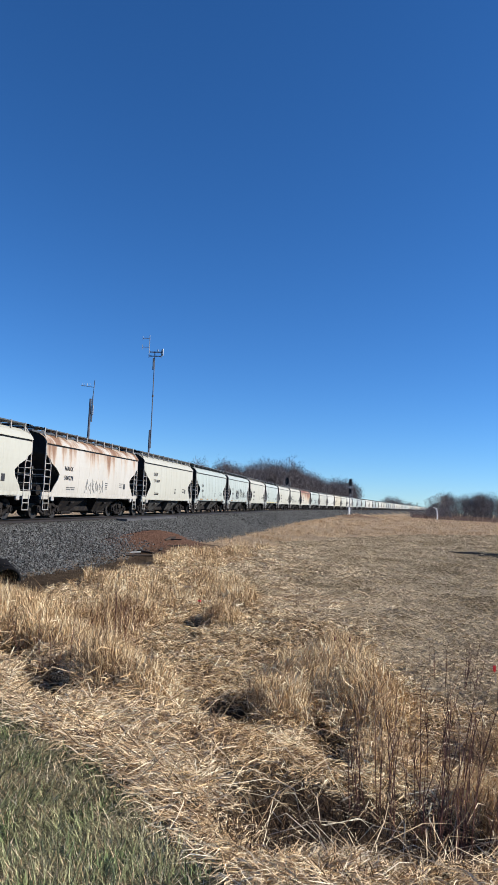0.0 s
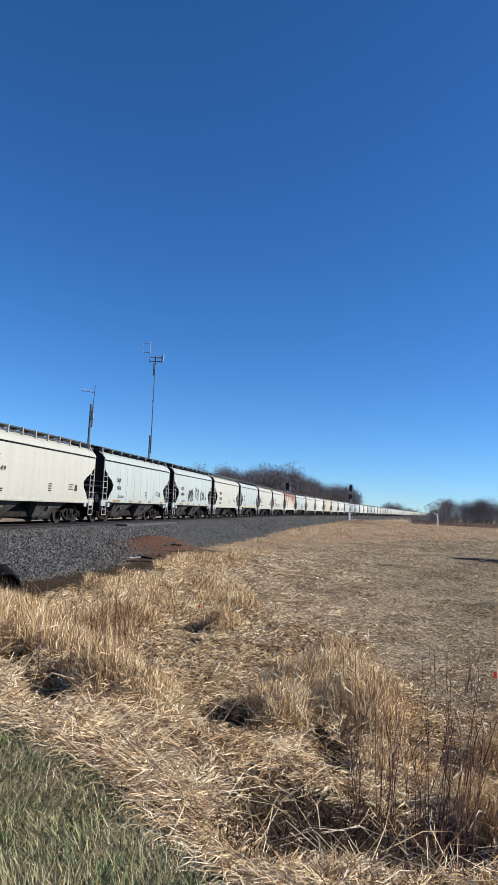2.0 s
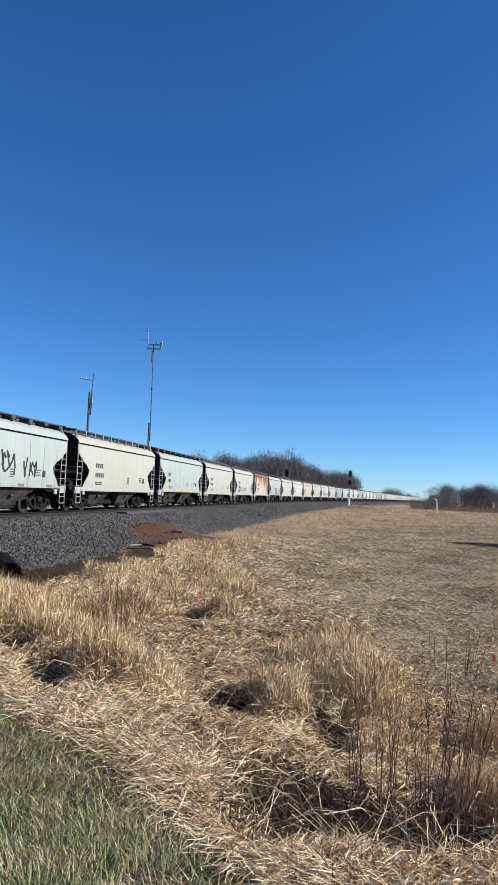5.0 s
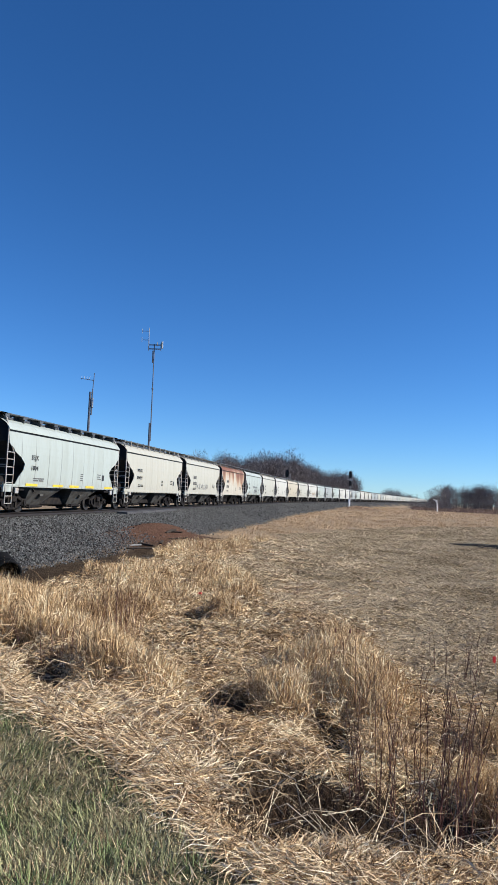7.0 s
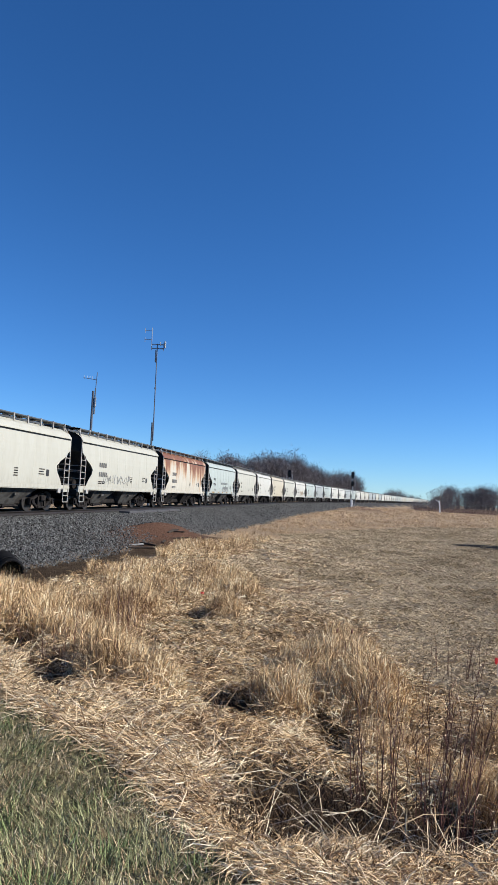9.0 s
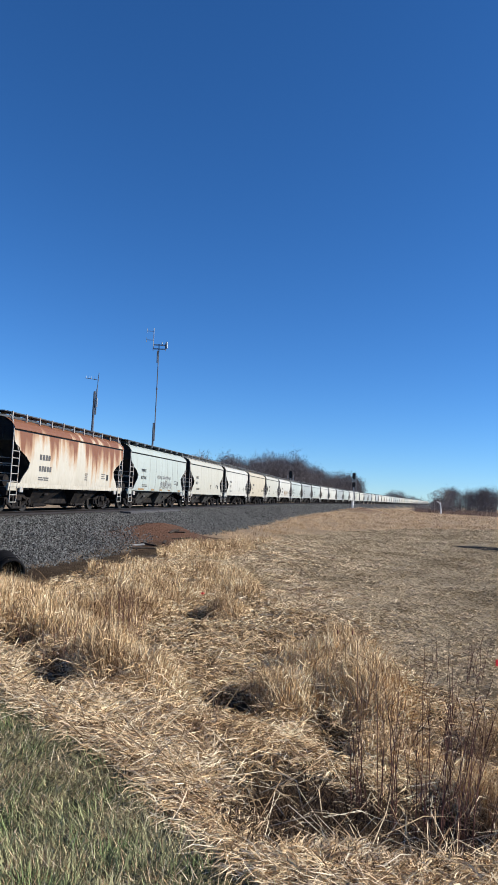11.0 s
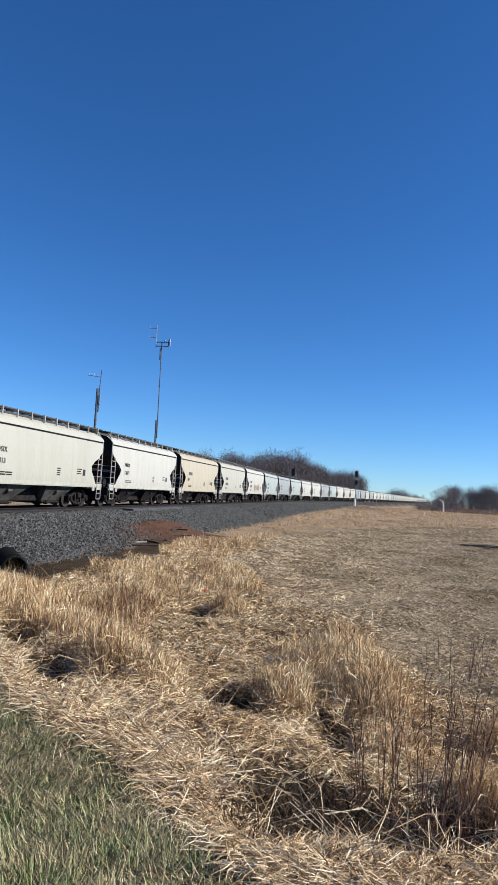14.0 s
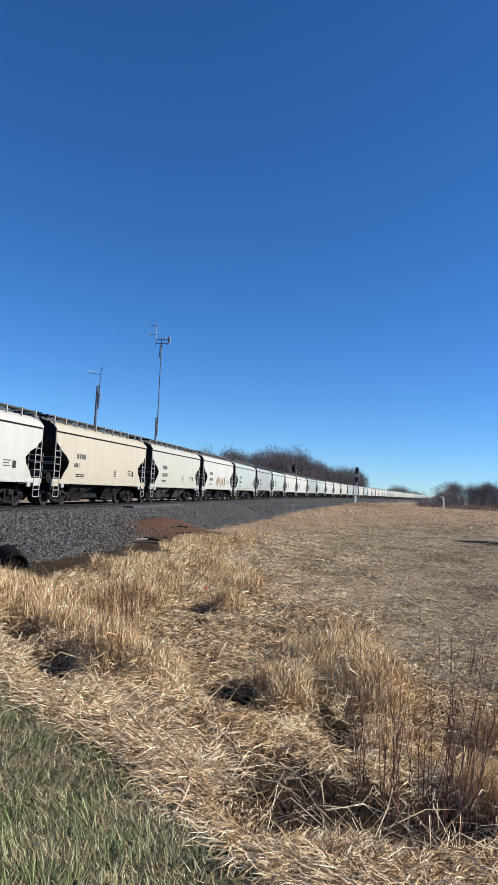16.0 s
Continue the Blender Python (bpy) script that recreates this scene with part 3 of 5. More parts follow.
def corner_post(end, sign):
    bm = bmesh.new()
    x = end * (HALF - 0.12)
    rod(bm, (x, sign * 1.56, 0.98), (x, sign * 1.53, 3.50), 0.032)
    rod(bm, (x, sign * 1.53, 3.50), (end * (HALF - 0.30), sign * 1.28, 3.98), 0.028)
    rod(bm, (end * (HALF - 0.30), sign * 1.28, 3.98), (end * (HALF - 0.30), sign * 1.0, 4.15), 0.028)
    return bm


def end_ladder(end):
    bm = bmesh.new()
    x = end * (HALF - 0.10)
    for z in (1.30, 1.62, 1.94, 2.26):
        rod(bm, (x, -1.52, z), (x, -0.95, z), 0.016, seg=5)
    rod(bm, (x, -0.95, 1.05), (x, -0.95, 2.4), 0.022)
    rod(bm, (x, -1.5, 2.02), (x, 1.5, 2.02), 0.022)
    return bm


def end_platform(end):
    bm = box(bmesh.new(), *sorted((end * HALF, end * (HALF - 1.75))), -1.48, 1.48, 0.98, 1.06, 0.01)
    box(bm, *sorted((end * HALF, end * (HALF - 0.12))), -1.5, 1.5, 0.72, 1.05, 0.015)
    for y in (-0.55, 0.55):
        rod(bm, (end * (HALF - 1.5), y, 1.05), (end * (HALF - 0.55), y, 3.0), 0.05)
    return bm


def center_sill():
    bm = box(bmesh.new(), -HALF, HALF, -0.33, 0.33, 0.70, 1.06, 0.02)
    return bm


def running_board(kind):
    bm = bmesh.new()
    zb = 4.13
    for y in (-0.98, 0.98):
        box(bm, -HALF - 0.12, HALF + 0.12, y - 0.30, y + 0.30, zb, zb + 0.045)
    for end in (-1, 1):
        box(bm, end * (HALF - 0.05) - 0.32, end * (HALF - 0.05) + 0.32, -1.28, 1.28, zb, zb + 0.045)
    return bm


def board_bracket(kind, x, y):
    bm = bmesh.new()
    s = 1 if y > 0 else -1
    if kind == "gusset":
        v = [bm.verts.new((x + dx, s * yy, zz)) for dx in (-0.022, 0.022) for yy, zz in ((1.29, 4.13), (1.24, 3.87), (0.72, 4.13), (0.72, 4.0))]
        for q in ((0, 1, 3, 2), (6, 7, 5, 4), (0, 4, 5, 1), (2, 6, 4, 0), (1, 5, 7, 3), (3, 7, 6, 2)):
            bm.faces.new([v[k] for k in q])
        box(bm, x - 0.16, x + 0.16, s * 1.27 - 0.015, s * 1.27 + 0.015, 4.02, 4.13)
    else:
        box(bm, x - 0.03, x + 0.03, s * 1.26 - 0.03, s * 1.26 + 0.03, 3.85, 4.20)
        box(bm, x - 0.02, x + 0.02, min(s * 0.72, s * 1.26), max(s * 0.72, s * 1.26), 4.07, 4.13)
    return bm


def roof_hatch(x):
    bm = bmesh.new()
    box(bm, x - 1.28, x + 1.28, -0.42, 0.42, 4.0, 4.16, 0.04)
    for dx in (-0.9, 0, 0.9):
        box(bm, x + dx - 0.04, x + dx + 0.04, -0.46, 0.46, 4.15, 4.20)
    return bm


def coupler(end):
    bm = box(bmesh.new(), *sorted((end * (HALF - 0.2), end * (HALF + 0.42))), -0.09, 0.09, 0.74, 0.96, 0.02)
    box(bm, *sorted((end * (HALF + 0.30), end * (HALF + 0.52))), -0.16, 0.16, 0.68, 1.0, 0.04)
    rod(bm, (end * (HALF + 0.05), 0.45, 0.82), (end * (HALF + 0.40), 0.35, 0.45), 0.035)
    rod(bm, (end * (HALF + 0.40), 0.35, 0.45), (end * (HALF + 0.52), 0.2, 0.55), 0.035)
    rod(bm, (end * HALF, -0.4, 0.95), (end * HALF, -1.35, 0.82), 0.02)
    return bm


def side_frame(sign):
    """Cast side frame of a bogie, with its window and the spring nest."""
    bm = bmesh.new()
    y0, y1 = sign * 0.98 - 0.07, sign * 0.98 + 0.07
    for end in (-1, 1):
        box(bm, end * 0.89 - 0.17, end * 0.89 + 0.17, y0 - 0.03, y1 + 0.03, 0.30, 0.62, 0.03)
        m = Matrix.Translation((end * 0.53, 0, 0.66)) @ Matrix.Rotation(end * radians(22), 4, "Y")
        box(bm, -0.42, 0.42, y0, y1, -0.07, 0.07, 0.02, m)
        m = Matrix.Translation((end * 0.58, 0, 0.33)) @ Matrix.Rotation(end * radians(-30), 4, "Y")
        box(bm, -0.33, 0.33, y0, y1, -0.06, 0.06, 0.02, m)
        rod(bm, (end * 0.89, sign * 1.03, 0.457), (end * 0.89, sign * 1.14, 0.457), 0.11, seg=10)
        box(bm, end * 0.30 - 0.06, end * 0.30 + 0.06, y0, y1, 0.2, 0.75)
    box(bm, -0.42, 0.42, y0, y1, 0.14, 0.24, 0.02)
    box(bm, -0.42, 0.42, y0, y1, 0.70, 0.84, 0.02)
    for dx in (-0.13, 0.0, 0.13):
        rod(bm, (dx, sign * 0.98, 0.22), (dx, sign * 0.98, 0.50), 0.055, seg=8)
    return bm


def bolster():
    bm = box(bmesh.new(), -0.2, 0.2, -1.15, 1.15, 0.48, 0.72, 0.03)
    for end in (-1, 1):
        rod(bm, (end * 0.40, -0.9, 0.42), (end * 0.40, 0.9, 0.42), 0.05)
    return bm


def wheelset(detail=True):
    """Axle with two flanged wheels, turning about its own y axis."""
    bm = bmesh.new()
    rod(bm, (0, -1.1, 0), (0, 1.1, 0), 0.08, seg=10 if detail else 4)
    for sign in (-1, 1):
        if not detail:
            rod(bm, (0, sign * 0.69, 0), (0, sign * 0.82, 0), 0.46, seg=12)
            continue
        rod(bm, (0, sign * 0.69, 0), (0, sign * 0.82, 0), 0.457, 0.452, seg=24)
        rod(bm, (0, sign * 0.665, 0), (0, sign * 0.69, 0), 0.485, seg=24)
        rod(bm, (0, sign * 0.82, 0), (0, sign * 0.845, 0), 0.14, seg=12)
        for k in range(5):
            a = k * 2 * math.pi / 5
            rod(bm, (0.26 * math.cos(a), sign * 0.815, 0.26 * math.sin(a)), (0.26 * math.cos(a), sign * 0.83, 0.26 * math.sin(a)), 0.05, seg=8)
    return bm


def text_mesh(name, body, size, mat, wide, bold=0.004):
    cu = bpy.data.curves.new(name, "FONT")
    cu.body, cu.size, cu.extrude, cu.offset = body, size, 0.002, bold
    cu.resolution_u = 2
    cu.space_character = 1.12
    tmp = new("tmp", cu)
    me = bpy.data.meshes.new_from_object(tmp.evaluated_get(bpy.context.evaluated_depsgraph_get()))
    bpy.data.objects.remove(tmp)
    bpy.data.curves.remove(cu)
    me.transform(Matrix.Diagonal((wide, 1, 1, 1)))
    me.materials.clear()
    me.materials.append(mat)
    return me


BOGIE_X = 4.35


def build_wagon(kind, detail=True):
    """One wagon with its parts; kind: gusset or rail, how the roof walk is held up."""
    car = new("covered_hopper_wagon")
    painted = []
    step_mesh = bpy.data.meshes.new("rung")
    rungs = rung()
    rungs.to_mesh(step_mesh)
    rungs.free()
    step_mesh.materials.append(LADDER)
    for sign in (-1, 1):
        painted.append(part("side_sheet", side_sheet(sign), PAINT["white"], car))
        painted.append(part("side_sill", side_sill(sign, kind), PAINT["white"], car))
    painted.append(part("roof", roof_sheet(), PAINT["white"], car))
    for sign in (-1, 1):
        # chord coloured black to draw the shadow line under the eave
        bm = box(bmesh.new(), -HALF + 0.16, HALF - 0.16, sign * 1.46 - 0.03, sign * 1.46 + 0.03, 3.33, 3.53)
        part("top_chord", bm, BLACK, car, "top chord, black for the shadow line under the eaves")
    for end in (-1, 1):
        part("end_sheet", end_sheet(end), SHADED_END, car, "grimy sloping end sheet with its shade painted near black")
        part("end_platform", end_platform(end), STEEL, car)
        part("coupler", coupler(end), STEEL, car)
        if detail:
            part("end_ladder", end_ladder(end), LADDER, car)
        for sign in (-1, 1):
            if detail or sign < 0:
                stiles = part("ladder", ladder(end, sign), LADDER, car)
                for z in RUNGS:
                    if detail:
                        part("rung", step_mesh, None, stiles, "", pose(end * (HALF - 0.37), sign * 1.57, z))
                part("corner_post", corner_post(end, sign), LADDER, car)
    part("center_sill", center_sill(), STEEL, car)
    if detail:
        bm = rod(bmesh.new(), (-HALF + 0.75, -0.95, 1.33), (-HALF + 0.75, 0.25, 1.33), 0.24, seg=14)
        part("air_reservoir", bm, STEEL, car)
        bm = rod(bmesh.new(), (-HALF + 1.15, 0.5, 1.25), (-HALF + 1.15, 1.0, 1.25), 0.17, seg=12)
        part("brake_cylinder", bm, STEEL, car)
        bm = bmesh.new()
        for k in range(16):
            a0, a1 = k * math.pi / 8, (k + 1) * math.pi / 8
            rod(bm, (-HALF + 0.04, 0.6 + 0.27 * math.cos(a0), 2.0 + 0.27 * math.sin(a0)), (-HALF + 0.04, 0.6 + 0.27 * math.cos(a1), 2.0 + 0.27 * math.sin(a1)), 0.02, seg=5)
        for k in range(5):
            a0 = k * math.pi * 0.4
            rod(bm, (-HALF + 0.04, 0.6, 2.0), (-HALF + 0.04, 0.6 + 0.27 * math.cos(a0), 2.0 + 0.27 * math.sin(a0)), 0.014, seg=4)
        rod(bm, (-HALF + 0.04, 0.6, 2.0), (-HALF + 0.3, 0.6, 2.0), 0.02)
        part("brake_wheel", bm, LADDER, car)
        for end in (-1, 1):
            for sign in (-1, 1):
                x = end * (HALF - 1.0)
                part("jacking_pad", box(bmesh.new(), x - 0.13, x + 0.13, sign * 1.54 - 0.045, sign * 1.54 + 0.045, 0.86, 1.10, 0.02), LADDER, car)
    part("running_board", running_board(kind), WALK, car, "dark grating roof walk")
    if detail:
        for x in (-3.9, -1.3, 1.3, 3.9):
            part("roof_hatch", roof_hatch(x), WALK, car)
        n = 9 if kind == "gusset" else 11
        for k in range(n):
            x = -HALF + 0.35 + k * (2 * HALF - 0.7) / (n - 1)
            for y in (-1, 1):
                part("board_bracket", board_bracket(kind, x, y), WALK if kind == "gusset" else LADDER, car)
    # black box added to block the view and darken the gap between bays
    part("ridge_sheet", box(bmesh.new(), -3.3, 3.3, -0.72, 0.72, 0.30, 1.2, 0.05), STEEL, car, "added black box filling the shaded gap between the bays")
    for xc in (-2.05, 2.05):
        bay = part("hopper_bay", hopper_bay(xc), BAY, car, "grey sloping hopper bay")
        if detail:
            part("outlet_gate", outlet_gate(xc - 0.42), STEEL, bay)
    for end in (-1, 1):
        part("brake_rigging", box(bmesh.new(), *sorted((end * 3.2, end * 5.6)), -0.12, 0.12, 0.60, 0.72, 0.02), STEEL, car)
    for end in (-1, 1):
        bogie = part("bogie", bolster(), STEEL, car, "grimy two-axle bogie", pose(end * BOGIE_X, 0, 0))
        for sign in (-1, 1):
            if detail or sign < 0:
                part("side_frame", side_frame(sign), STEEL, bogie)
        for x in (-0.89, 0.89):
            part("wheelset", wheelset(detail), WHEEL_STEEL, bogie, "", pose(x, 0, 0.457))
    return car


def repaint(car, mat):
    for o in car.children:
        if o.name.split(".")[0] in ("side_sheet", "side_sill", "roof"):
            o.material_slots[0].link = "OBJECT"
            o.material_slots[0].material = mat


def darken_bays(car):
    """Wagons with a deep sill get hopper bays in the darker steel."""
    for o in car.children:
        if o.name.split(".")[0] == "hopper_bay":
            o.material_slots[0].link = "OBJECT"
            o.material_slots[0].material = STEEL


def write_on(car, body, size, x, z, wide, mat=BLACK, name="lettering"):
    part(name, text_mesh(name, body, size, mat, wide), None, car, "", pose(x, -1.615, z, 90, 0, 0))


def bars(car, name, rects, mat, y=-1.612):
    """Plain bars where small writing cannot be read: x, z, width, height."""
    bm = bmesh.new()
    for x, z, w, h in rects:
        yy = -np.interp(z, [p[0] for p in SIDE_Y], [p[1] for p in SIDE_Y]) - 0.012
        box(bm, x, x + w, yy - 0.003, yy + 0.003, z, z + h)
    return tagged(part(name, bm, mat, car), kind="stuff") if len(rects) > 1 else part(name, bm, mat, car)


def scribble(car, name, x0, z0, w, h, n, seed, mat, thick=0.05):
    """Spray-paint strokes with no readable word."""
    r = random.Random(seed)
    bm = bmesh.new()
    for k in range(n):
        cx = x0 + w * (k + 0.5) / n
        pts = [(cx + r.uniform(-0.7, 0.7) * w / n, z0 + h * f + r.uniform(-0.12, 0.12) * h) for f in (r.uniform(0, 0.2), r.uniform(0.3, 0.6), r.uniform(0.75, 1.0))]
        pts.append((pts[-1][0] + r.uniform(-0.6, 0.9) * w / n, pts[-1][1] - r.uniform(0.1, 0.5) * h))
        for (xa, za), (xb, zb) in zip(pts, pts[1:]):
            y = -np.interp((za + zb) / 2, [p[0] for p in SIDE_Y], [p[1] for p in SIDE_Y]) - 0.010
            d = Vector((xb - xa, 0, zb - za))
            m = Matrix.Translation(((xa + xb) / 2, y, (za + zb) / 2)) @ Matrix.Rotation(-math.atan2(d.z, d.x), 4, "Y")
            box(bm, -d.length / 2 - thick / 2, d.length / 2 + thick / 2, -0.003, 0.003, -thick / 2, thick / 2, 0, m)
    return tagged(part(name, bm, mat, car), kind="stuff")


S_FIRST, SPEED = 27.01, 9.658       # where the first wagon's near end is at 0 s, and the train's speed

# paint, roof kind, label, reporting mark, number
WAGONS = {
    -2: ("pale_blue", "gusset", "", ""), -1: ("cream", "rail", "", ""), 0: ("stained", "rail", "NAHX", "500278"), 1: ("cream", "rail", "SEJX", "131849"),
    2: ("pale_blue", "gusset", "SEJX", "1058"), 3: ("pale_blue", "gusset", "SCYX", "807893"), 4: ("cream", "rail", "", ""),
    5: ("pale_blue", "gusset", "SEJX", "1004"), 6: ("cream", "rail", "WSOX", "804920"), 7: ("cream", "rail", "", ""), 8: ("rusty", "rail", "", ""),
    9: ("pale_blue", "gusset", "WFRX", "812346"), 10: ("cream", "rail", "DSIX", "4013"), 11: ("white", "rail", "PMRX", "13071"), 12: ("tan", "rail", "", "1811"),
    13: ("cream", "rail", "", ""), 14: ("white", "rail", "", ""), 15: ("pale_blue", "rail", "", ""), 16: ("grey", "gusset", "", ""), 17: ("pale_blue", "gusset", "", ""),
    18: ("white", "rail", "", ""), 19: ("white", "rail", "", ""), 20: ("grey", "rail", "", ""), 21: ("pale_blue", "gusset", "", ""), 22: ("white", "rail", "", ""),
}
LABELS = {
    "white": "dirty white covered hopper wagon rolling on the rails", "cream": "cream covered hopper wagon with weathered paint on the rails",
    "tan": "faded tan covered hopper wagon rolling on the rails", "pale_blue": "pale blue-grey covered hopper wagon with faint seams",
    "grey": "plain grey covered hopper wagon rolling on the rails", "stained": "white covered hopper wagon with rust-stained eaves",
    "rusty": "white covered hopper wagon heavily streaked with orange rust",
}
LAST = 66
wagons = {}


def build_train():
    near = {k: build_wagon(k) for k in ("gusset", "rail")}
    far = {k: build_wagon(k, False) for k in ("gusset", "rail")}
    rnd = random.Random(11)
    first_use = {}
    for n in range(-2, LAST):
        paint, kind, mark, number = WAGONS.get(n) or (rnd.choice(["white", "cream", "grey", "pale_blue", "pale_blue", "grey", "tan", "cream"]), rnd.choice(["gusset", "rail"]), "", "")
        src = (near if n <= 24 else far)
        car = copy_thing(src[kind], Matrix.Identity(4))
        tagged(car, LABELS[paint], "freight wagon", "wagons of the train")
        repaint(car, PAINT[paint])
        if paint in ("stained", "rusty", "white", "tan"):
            darken_bays(car)
        if n <= 22:
            letter(car, n, paint, mark, number)
        wagons[n] = car
    for t in (*near.values(), *far.values()):
        for o in (*t.children_recursive, t):
            bpy.data.objects.remove(o)


def letter(car, n, paint, mark, number):
    r = random.Random(n + 40)
    up, wide = (0.36, 1.35) if n == 1 else (0.0, 0.98)
    if mark:
        write_on(car, mark, 0.29, -4.0, 2.33 + up, wide)
    else:
        bars(car, "lettering", [(-3.7 + 0.25 * k, 2.30, 0.17, 0.24) for k in range(4)], GREY_INK)
    if number:
        write_on(car, number, 0.29, -4.0, 1.88 + up, wide)
    else:
        bars(car, "lettering", [(-3.7 + 0.23 * k, 1.80, 0.16, 0.24) for k in range(5)], GREY_INK)
    small = [(-3.7, 1.50, 0.34, 0.05), (-3.3, 1.50, 0.5, 0.05), (-3.7, 1.41, 0.42, 0.05), (-3.2, 1.41, 0.38, 0.05)]
    small += [(2.9, 1.9 - 0.11 * k, 0.5 - 0.1 * (k % 2), 0.04) for k in range(3)]
    small += [(0.9, 1.85 - 0.1 * k, 0.30, 0.045) for k in range(4)]
    bars(car, "small_lettering", small, STEEL if paint in ("tan", "cream") else GREY_INK)
    bars(car, "consolidated_stencil", [(3.55, 1.62, 0.26, 0.30)], BLACK)
    if paint == "pale_blue":
        for x in (-4.3, -1.9, -0.2, 1.6, 4.0):
            bars(car, "reflector", [(x, 1.185, 1.0 if x < -4 or n == 5 else 0.5, 0.11)], YELLOW if n == 5 else RUST_STRIPE)
    if n == 0:
        scribble(car, "graffiti", -1.6, 1.32, 2.3, 0.7, 12, 12, FADED, 0.03)
    if n == 3:
        scribble(car, "graffiti", -1.9, 1.45, 1.5, 0.95, 8, 3, BLACK, 0.10)
        scribble(car, "graffiti", 0.1, 1.75, 1.2, 0.8, 5, 5, BLACK, 0.09)
        scribble(car, "graffiti", 1.9, 1.65, 1.2, 0.7, 6, 8, BLACK, 0.08)
    if n == 7:
        scribble(car, "graffiti", -3.1, 1.45, 3.9, 0.5, 17, 7, FADED, 0.035)
    if n == 9:
        scribble(car, "graffiti", -0.9, 1.98, 2.9, 0.24, 24, 9, FADED, 0.03)
        scribble(car, "graffiti", -0.2, 1.36, 2.4, 0.5, 16, 4, FADED, 0.05)
    if n == 14:
        scribble(car, "graffiti", -1.2, 1.35, 3.8, 0.9, 12, n, RUST_STRIPE, 0.09)


build_train()


# ---- grass ----
def spread(rng, n, r0, r1, power, a0, a1):
    """n points between two radii about the verge, denser near it; angles in degrees from +Y."""
    q = rng.random(n)
    k = 2 - power
    r = (r0 ** k + q * (r1 ** k - r0 ** k)) ** (1 / k)
    a = np.radians(rng.uniform(a0, a1, n))
    return r * np.sin(a), r * np.cos(a), r


def blades(name, rng, x, y, height, width, lean, lean_dir, mat, label, category, sink=0.02, simple=False):
    """One object of many bent grass blades: five corners each."""
    n = len(x)
    z = ground_z(x, y) - sink
    face = rng.uniform(0, math.pi, n)
    wx, wy = np.cos(face) * width / 2, np.sin(face) * width / 2
    lx, ly = np.cos(lean_dir) * lean * height, np.sin(lean_dir) * lean * height
    if simple:
        V = np.empty((n, 3, 3), dtype=np.float32)
        up = height * np.sqrt(np.clip(1 - 0.85 * np.minimum(lean, 1.05) ** 2, 0.02, 1))
        V[:, 0], V[:, 1] = np.stack([x - wx, y - wy, z], -1), np.stack([x + wx, y + wy, z], -1)
        V[:, 2] = np.stack([x + lx, y + ly, z + up], -1)
        me = mesh_of(name, V.reshape(-1, 3), np.arange(n * 3), np.full(n, 3), mat)
        return tagged(new(name, me), label, category, kind="stuff")
    up = height * np.sqrt(np.clip(1 - 0.85 * np.minimum(lean, 1.05) ** 2, 0.02, 1))
    mid = rng.uniform(0.5, 0.65, n)
    V = np.empty((n, 5, 3), dtype=np.float32)
    V[:, 0] = np.stack([x - wx, y - wy, z], -1)
    V[:, 1] = np.stack([x + wx, y + wy, z], -1)
    mx, my, mz = x + lx * mid * 0.62, y + ly * mid * 0.62, z + up * (mid * 1.12)
    V[:, 2] = np.stack([mx + wx * 0.8, my + wy * 0.8, mz], -1)
    V[:, 3] = np.stack([mx - wx * 0.8, my - wy * 0.8, mz], -1)
    V[:, 4] = np.stack([x + lx, y + ly, z + up], -1)
    base = np.arange(n)[:, None] * 5
    quads = (base + np.array([0, 1, 2, 3])).reshape(-1)
    tris = (base + np.array([3, 2, 4])).reshape(-1)
    me = mesh_of(name, V.reshape(-1, 3), np.concatenate([quads, tris]), np.concatenate([np.full(n, 4), np.full(n, 3)]), mat)
    return tagged(new(name, me), label, category, kind="stuff")


def tall_zone(x, y):
    """Where the tall dry grass stands, and how tall it is there, 0 to 1."""
    b = bank(x, y)
    s, u = along(x, y)
    wob = (lumps(x, y, 1.3) - 0.5)
    foot = np.where(s < 34, 8.4 + 1.2 * wob, 6.9 + 0.9 * wob + 1.6 * (1 - smooth(32, 38, s)))
    field = in_field(x, y)
    ok = (b > 0.15) & (field < 0.5) & (u > foot)
    stand = lumps(x, y, 1.5) * 0.55 + lumps(y + 9, x, 0.5) * 0.45
    tall = smooth(0.36, 0.66, stand) * smooth(0.3, 2.6, b) * (1 - 0.95 * hollow(x, y)) * (0.42 + 0.58 * smooth(4.4, 6.8, np.hypot(x, y))) * (1 - 0.75 * np.exp(-((x - 1.6) ** 2 + (y - 4.9) ** 2) / 1.6)) * (1 - 0.7 * np.exp(-((x + 5.3) ** 2 + (y - 15.2) ** 2) / 1.2))
    return ok, tall


